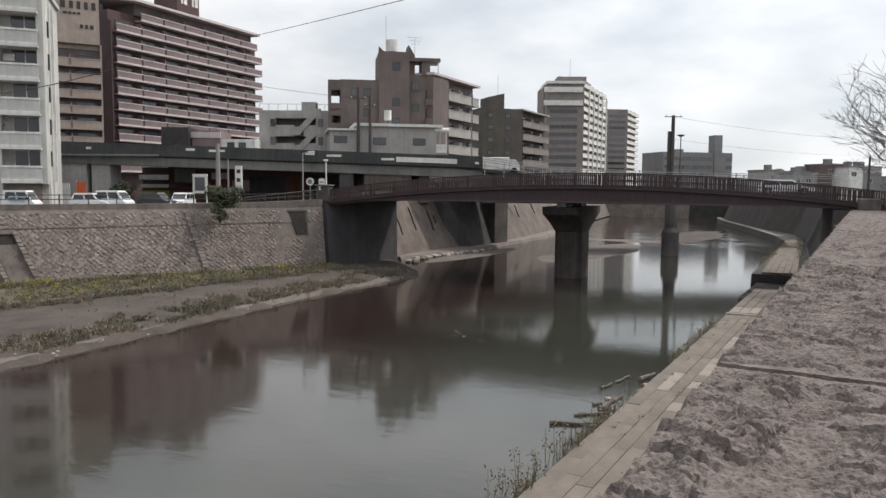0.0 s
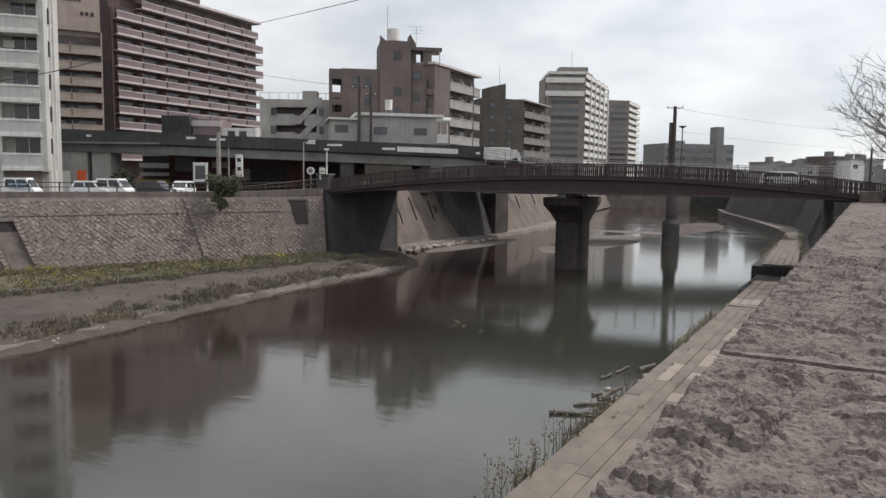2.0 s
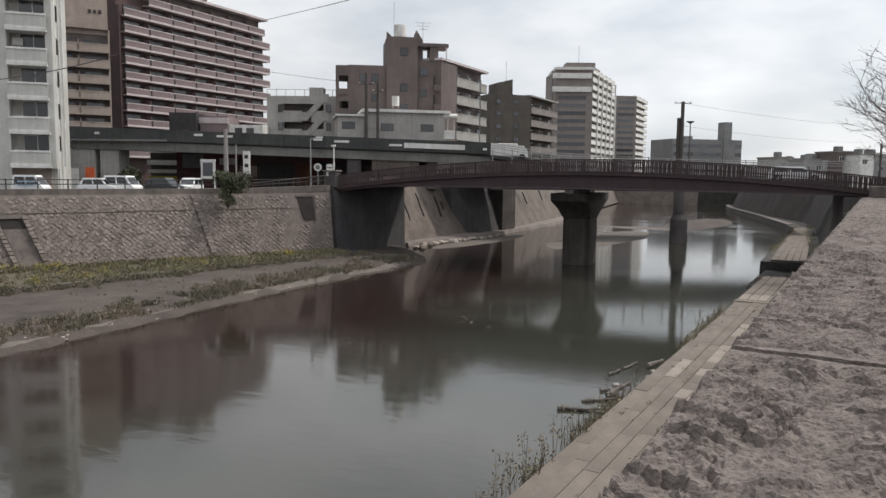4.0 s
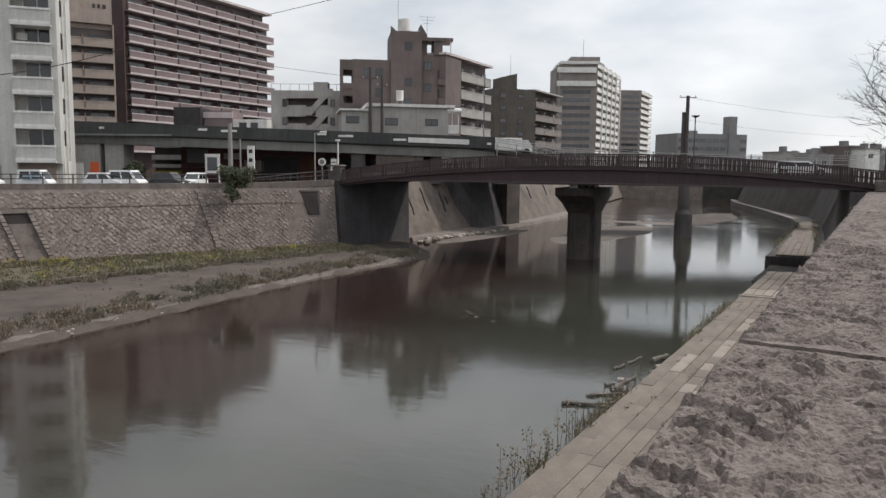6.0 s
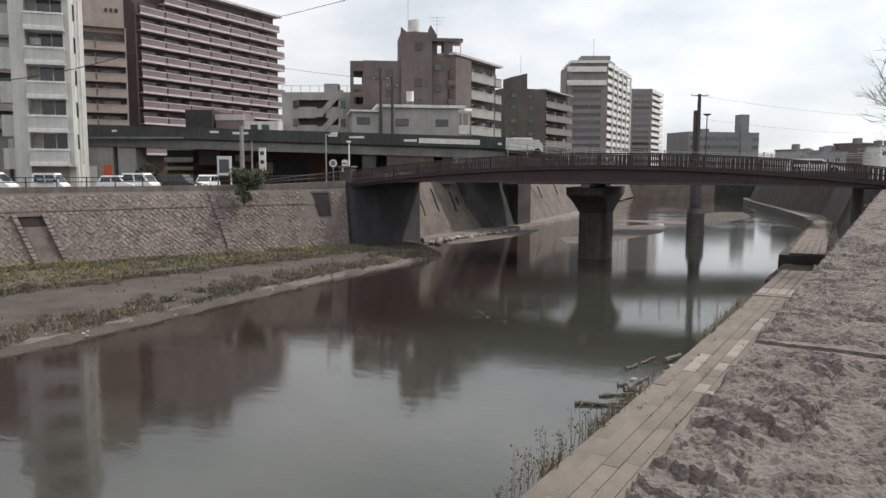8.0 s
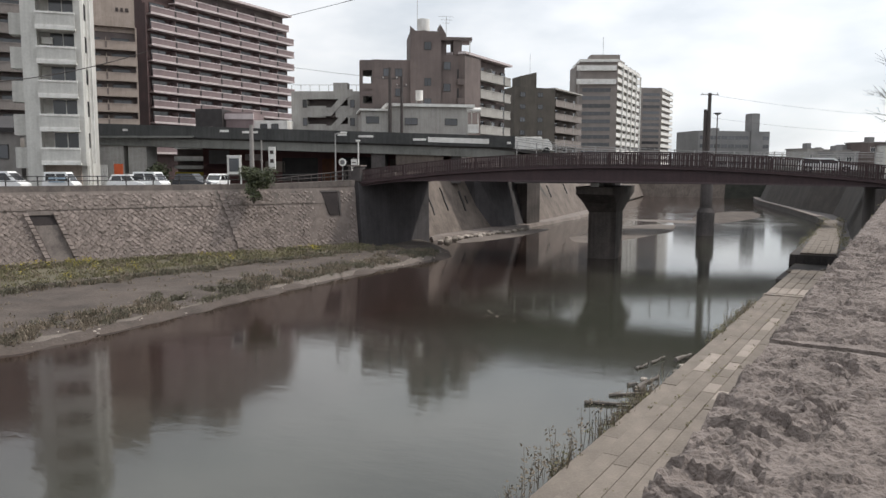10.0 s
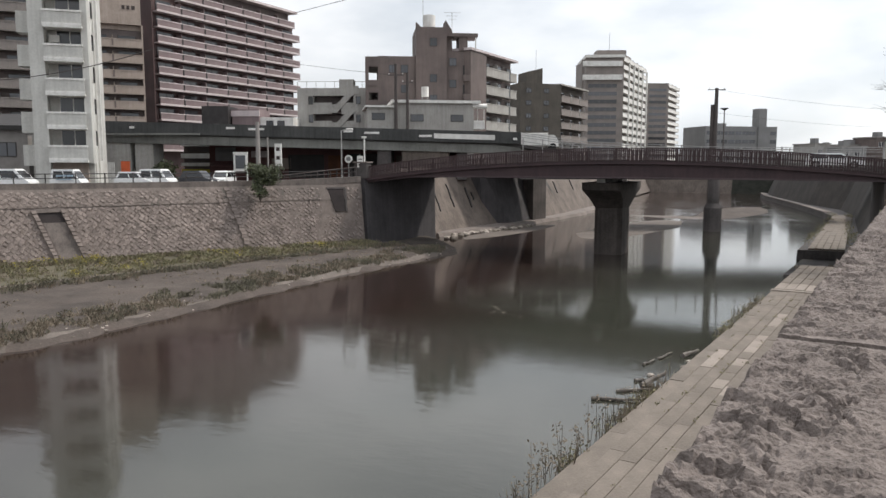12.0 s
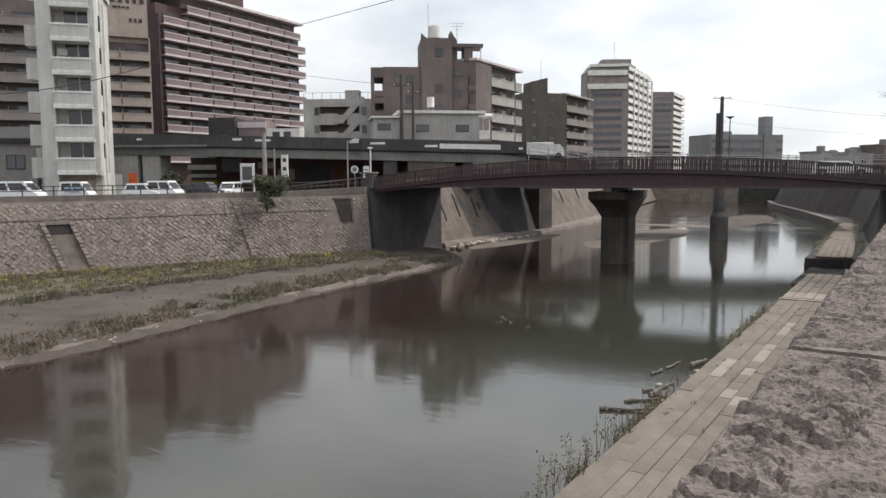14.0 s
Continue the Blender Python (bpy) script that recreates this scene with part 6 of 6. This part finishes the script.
for x, w, z, h, m_ in ((2.2, 2.3, 2.2, 1.5, "far_grey"), (6.3, 1.8, 2.6, 0.7, "pink_edge"), (8.6, 2.2, 1.3, 1.2, "beige"), (10.5, 4, 0.3, 2.6, "dark"), (15, 1.6, 0.4, 2.4, "orange_dull"), (17.2, 5, 0.3, 2.7, "dark"), (22.6, 2.2, 1.2, 1.6, "taupe"), (25.2, 3.2, 0.3, 2.6, "dark")):
    part("shop_front", boxed(x, x + w, -0.12, -0.02, z, z + h), M[m_], shp)
part("awning", prism([(1.8, -1.0), (6.0, -1.0), (6.0, 0), (1.8, 0)], 1.55, [1.65, 1.65, 2.1, 2.1]), "red", shp)
low = thing("low_apartment", "brown low building with pale balcony bands under the viaduct", "building", road_pose(-34.7, 86, 0))
part("body", boxed(0, 4.2, 1.2, 6, 0, 6.5), "recess_shade", low)
for z, h in ((1.6, 0.4), (2.5, 0.55), (3.9, 0.3)):
    part("balcony", boxed(0.1, 4.0, 0, 1.2, z, z + h), "white", low)
part("shop_blind", boxed(0.2, 3.9, -0.1, 0.0, 0.75, 1.25), "flower", low, "faded yellow shop blind")
rt = thing("rooftop_unit", "dark plant housing beyond the viaduct", "roof unit", Matrix.Translation((*at(-34.2, 92), ROAD)) @ Matrix.Rotation(TURN, 4, "Z"))
part("housing", boxed(0, 3.3, 0, 4, 0, 8.9), "dark", rt)
hs = thing("house", "small house with white and pink upper walls behind the viaduct", "house", Matrix.Translation((*at(-30.8, 93), ROAD)) @ Matrix.Rotation(TURN, 4, "Z"))
part("wall", boxed(0, 3.4, 0, 5, 0, 8.6), "pink_panel", hs)
part("parapet", boxed(-0.1, 3.5, -0.1, 0.1, 7.7, 8.4), "pink_edge", hs)
part("annex", boxed(3.4, 7.6, 0.4, 5, 0, 7.6), "white", hs)
for x in (4.2, 5.6):
    put_window(hs, window_mesh(0.9, 0.8, 1, "dark"), Matrix.Translation((x, 0.37, 6.4)))
wt2 = thing("water_tank", "small white water tank on a frame", "water tank", Matrix.Translation((*at(-6.45, 88), 13.4)) @ Matrix.Rotation(TURN, 4, "Z"))
part("tank", tubed((0, 0, 0.9), (0, 0, 2.0), 0.42, n=16), "white", wt2)
for x in (-0.3, 0.3):
    for y in (-0.3, 0.3):
        part("leg", tubed((x, y, -1.5), (x, y, 0.9), 0.04, n=5), "steel", wt2)

# side fence of the road up to the bridge
rp_ = thing("road_railing", "dark post railing rising to the bridge end", "railing")
for i in range(12):
    t = i / 11
    a, d, k = on_coping(-14.5 + 5.0 * t, 55.0 + 2.2 * t, 0.25)
    x, y = at(a, d)
    top = Vector((x, y, 6.6 + (5.72 + 0.6 * t - 6.6) * k))
    part("post", tubed((x, y, coping_z(y) - 0.03), top, 0.035, n=5), "pole", rp_)
    mid_ = Vector((x, y, (coping_z(y) + top.z) / 2))
    if i:
        part("pipe", tubed(last_[0], top, 0.04, n=5), "pole", rp_)
        part("pipe", tubed(last_[1], mid_, 0.025, n=5), "pole", rp_)
    last_ = (top, mid_)


# ---------------------------------------------------------------- bare tree on the right bank
def limb(bm, p, q, r0, r1, n):
    """A tapered bar without caps, built straight from its corners."""
    d = (q - p).normalized()
    u = d.orthogonal().normalized()
    w = d.cross(u)
    a = [bm.verts.new(p + (u * math.cos(k * math.tau / n) + w * math.sin(k * math.tau / n)) * r0) for k in range(n)]
    b = [bm.verts.new(q + (u * math.cos(k * math.tau / n) + w * math.sin(k * math.tau / n)) * r1) for k in range(n)]
    for k in range(n):
        bm.faces.new((a[k], a[(k + 1) % n], b[(k + 1) % n], b[k]))


def bare_tree(name, label, loc, seed, height, spread):
    g = random.Random(seed)
    t = thing(name, label, "tree", Matrix.Translation(loc))
    tk, cr = bmesh.new(), bmesh.new()

    def grow(p, d, l, r, lev):
        n = 4 if lev < 3 else 3
        q = p
        for i in range(n):
            d = (d + Vector((g.gauss(0, 0.14), g.gauss(0, 0.14), g.gauss(0.04, 0.1)))).normalized()
            nq = q + d * (l / n)
            limb(tk if lev < 2 else cr, q, nq, r * (1 - 0.4 * i / n), r * (1 - 0.4 * (i + 1) / n), 7 if lev < 2 else 3)
            if 1 <= lev < 5 and g.random() < 0.72:
                sd = (d + Vector((g.gauss(0, 0.55), g.gauss(0, 0.55), g.gauss(0.1, 0.4)))).normalized()
                grow(nq, sd, l * g.uniform(0.45, 0.7), max(0.011, r * 0.45), lev + 1)
            q = nq
        if lev < 5:
            for k in range(6 if lev == 0 else 2):
                a = g.uniform(0, math.tau)
                sd = (d + spread * Vector((math.cos(a), math.sin(a), g.uniform(-0.25, 0.35)))).normalized()
                grow(q, sd, l * g.uniform(0.6, 0.8), max(0.011, r * 0.58), lev + 1)
    limb(tk, Vector((0, 0, 0)), Vector((0.05, 0, height * 0.16)), 0.22, 0.17, 9)
    for k in range(9):
        a = k * math.tau / 9 + g.uniform(-0.3, 0.3)
        grow(Vector((0.05, 0, height * g.uniform(0.12, 0.16))), Vector((math.cos(a), math.sin(a), g.uniform(0.25, 1.1))).normalized(), height * g.uniform(0.28, 0.4), 0.085, 1)
    part("trunk", tk, "bark", t)
    part("crown", cr, "bark", t)
    return t


bare_tree("bare_tree", "leafless cherry tree with fine grey twigs", (4.1, 49.8, 4.9), 8, 9.4, 0.75)
pole("utility_pole", "thin dark pole behind the bare tree", 37.5, 66.5, 4.4, 9.6, 0.12, "pole")

# ---------------------------------------------------------------- stones of the river wall
wall_ob = bpy.data.objects["wall_left"]
rs = random.Random(17)
D_ = 0.37
fr = Matrix((wdir, wup, wout)).transposed().to_4x4()
def stone_bm(bm, m, k):
    g = random.Random(k)
    c = [(-1, 0), (0, -1), (1, 0), (0, 1)]
    a = [bm.verts.new(m @ Vector((x * D_ * 0.46, y * D_ * 0.46, 0))) for x, y in c]
    b = [bm.verts.new(m @ Vector((x * D_ * 0.34 + g.uniform(-0.045, 0.045), y * D_ * 0.34 + g.uniform(-0.045, 0.045), 0.045 + g.uniform(-0.035, 0.04)))) for x, y in c]
    bm.faces.new(b)
    for i in range(4):
        bm.faces.new((a[i], a[(i + 1) % 4], b[(i + 1) % 4], b[i]))
kinds = []
for k in range(8):
    bm = bmesh.new()
    stone_bm(bm, Matrix.Identity(4), k)
    kinds.append(mesh_of("stone", bm, "wall_stone"))
rest = bmesh.new()
count = 0
row = 0
z = 0.5
slots = []
while z < 3.7:
    s = 0.0
    while True:
        y = 8.0 + (s + (row % 2) * D_ / 2) * wdir.y
        if y > 45.9:
            break
        if not (25.1 < y - (3.6 - z) * 0.22 < 27.1 and z < 3.75) and not (43.1 < y < 45.0 and z > 2.7) and not (36.45 < y - (4.8 - z) * 0.13 < 37.05):
            slots.append((y, z))
        s += D_
    z += D_ / 2 * wup.z
    row += 1
z = 4.0
while z < 4.84:
    s = 0.0
    while True:
        y = 15.0 + (s + (row % 2) * D_ / 2) * wdir.y
        if y > 45.9:
            break
        if not (43.1 < y < 45.0) and not (36.45 < y - (4.8 - z) * 0.13 < 37.05):
            slots.append((y, z))
        s += D_
    z += D_ / 2 * wup.z
    row += 1
for y, z in slots:
    m = Matrix.Translation(on_wall(y, z, 0.05 if z > 3.9 else 0.0)) @ fr @ Matrix.Translation((rs.uniform(-0.03, 0.03), rs.uniform(-0.03, 0.03), 0)) @ Matrix.Rotation(rs.uniform(-0.32, 0.32), 4, "Z") @ Matrix.Scale(rs.uniform(0.86, 1.16), 4)
    if 22.8 < y < 30.4 and count < 300:
        share("stone", kinds[rs.randrange(8)], wall_ob, m)
        count += 1
    elif y > 15:
        stone_bm(rest, m, rs.randrange(1000))
ro = new("wall_stones", mesh_of("wall_stones", rest, "wall_stone"))
ro.parent = wall_ob
tagged(ro, "diagonally laid rough wall stones", kind="stuff")

# ---------------------------------------------------------------- true size: drawing units to metres
for ob in list(scene.collection.objects):
    if ob.parent is None and ob.type not in ("CAMERA", "LIGHT"):
        ob.matrix_world = Matrix.Scale(SIZE, 4) @ ob.matrix_world
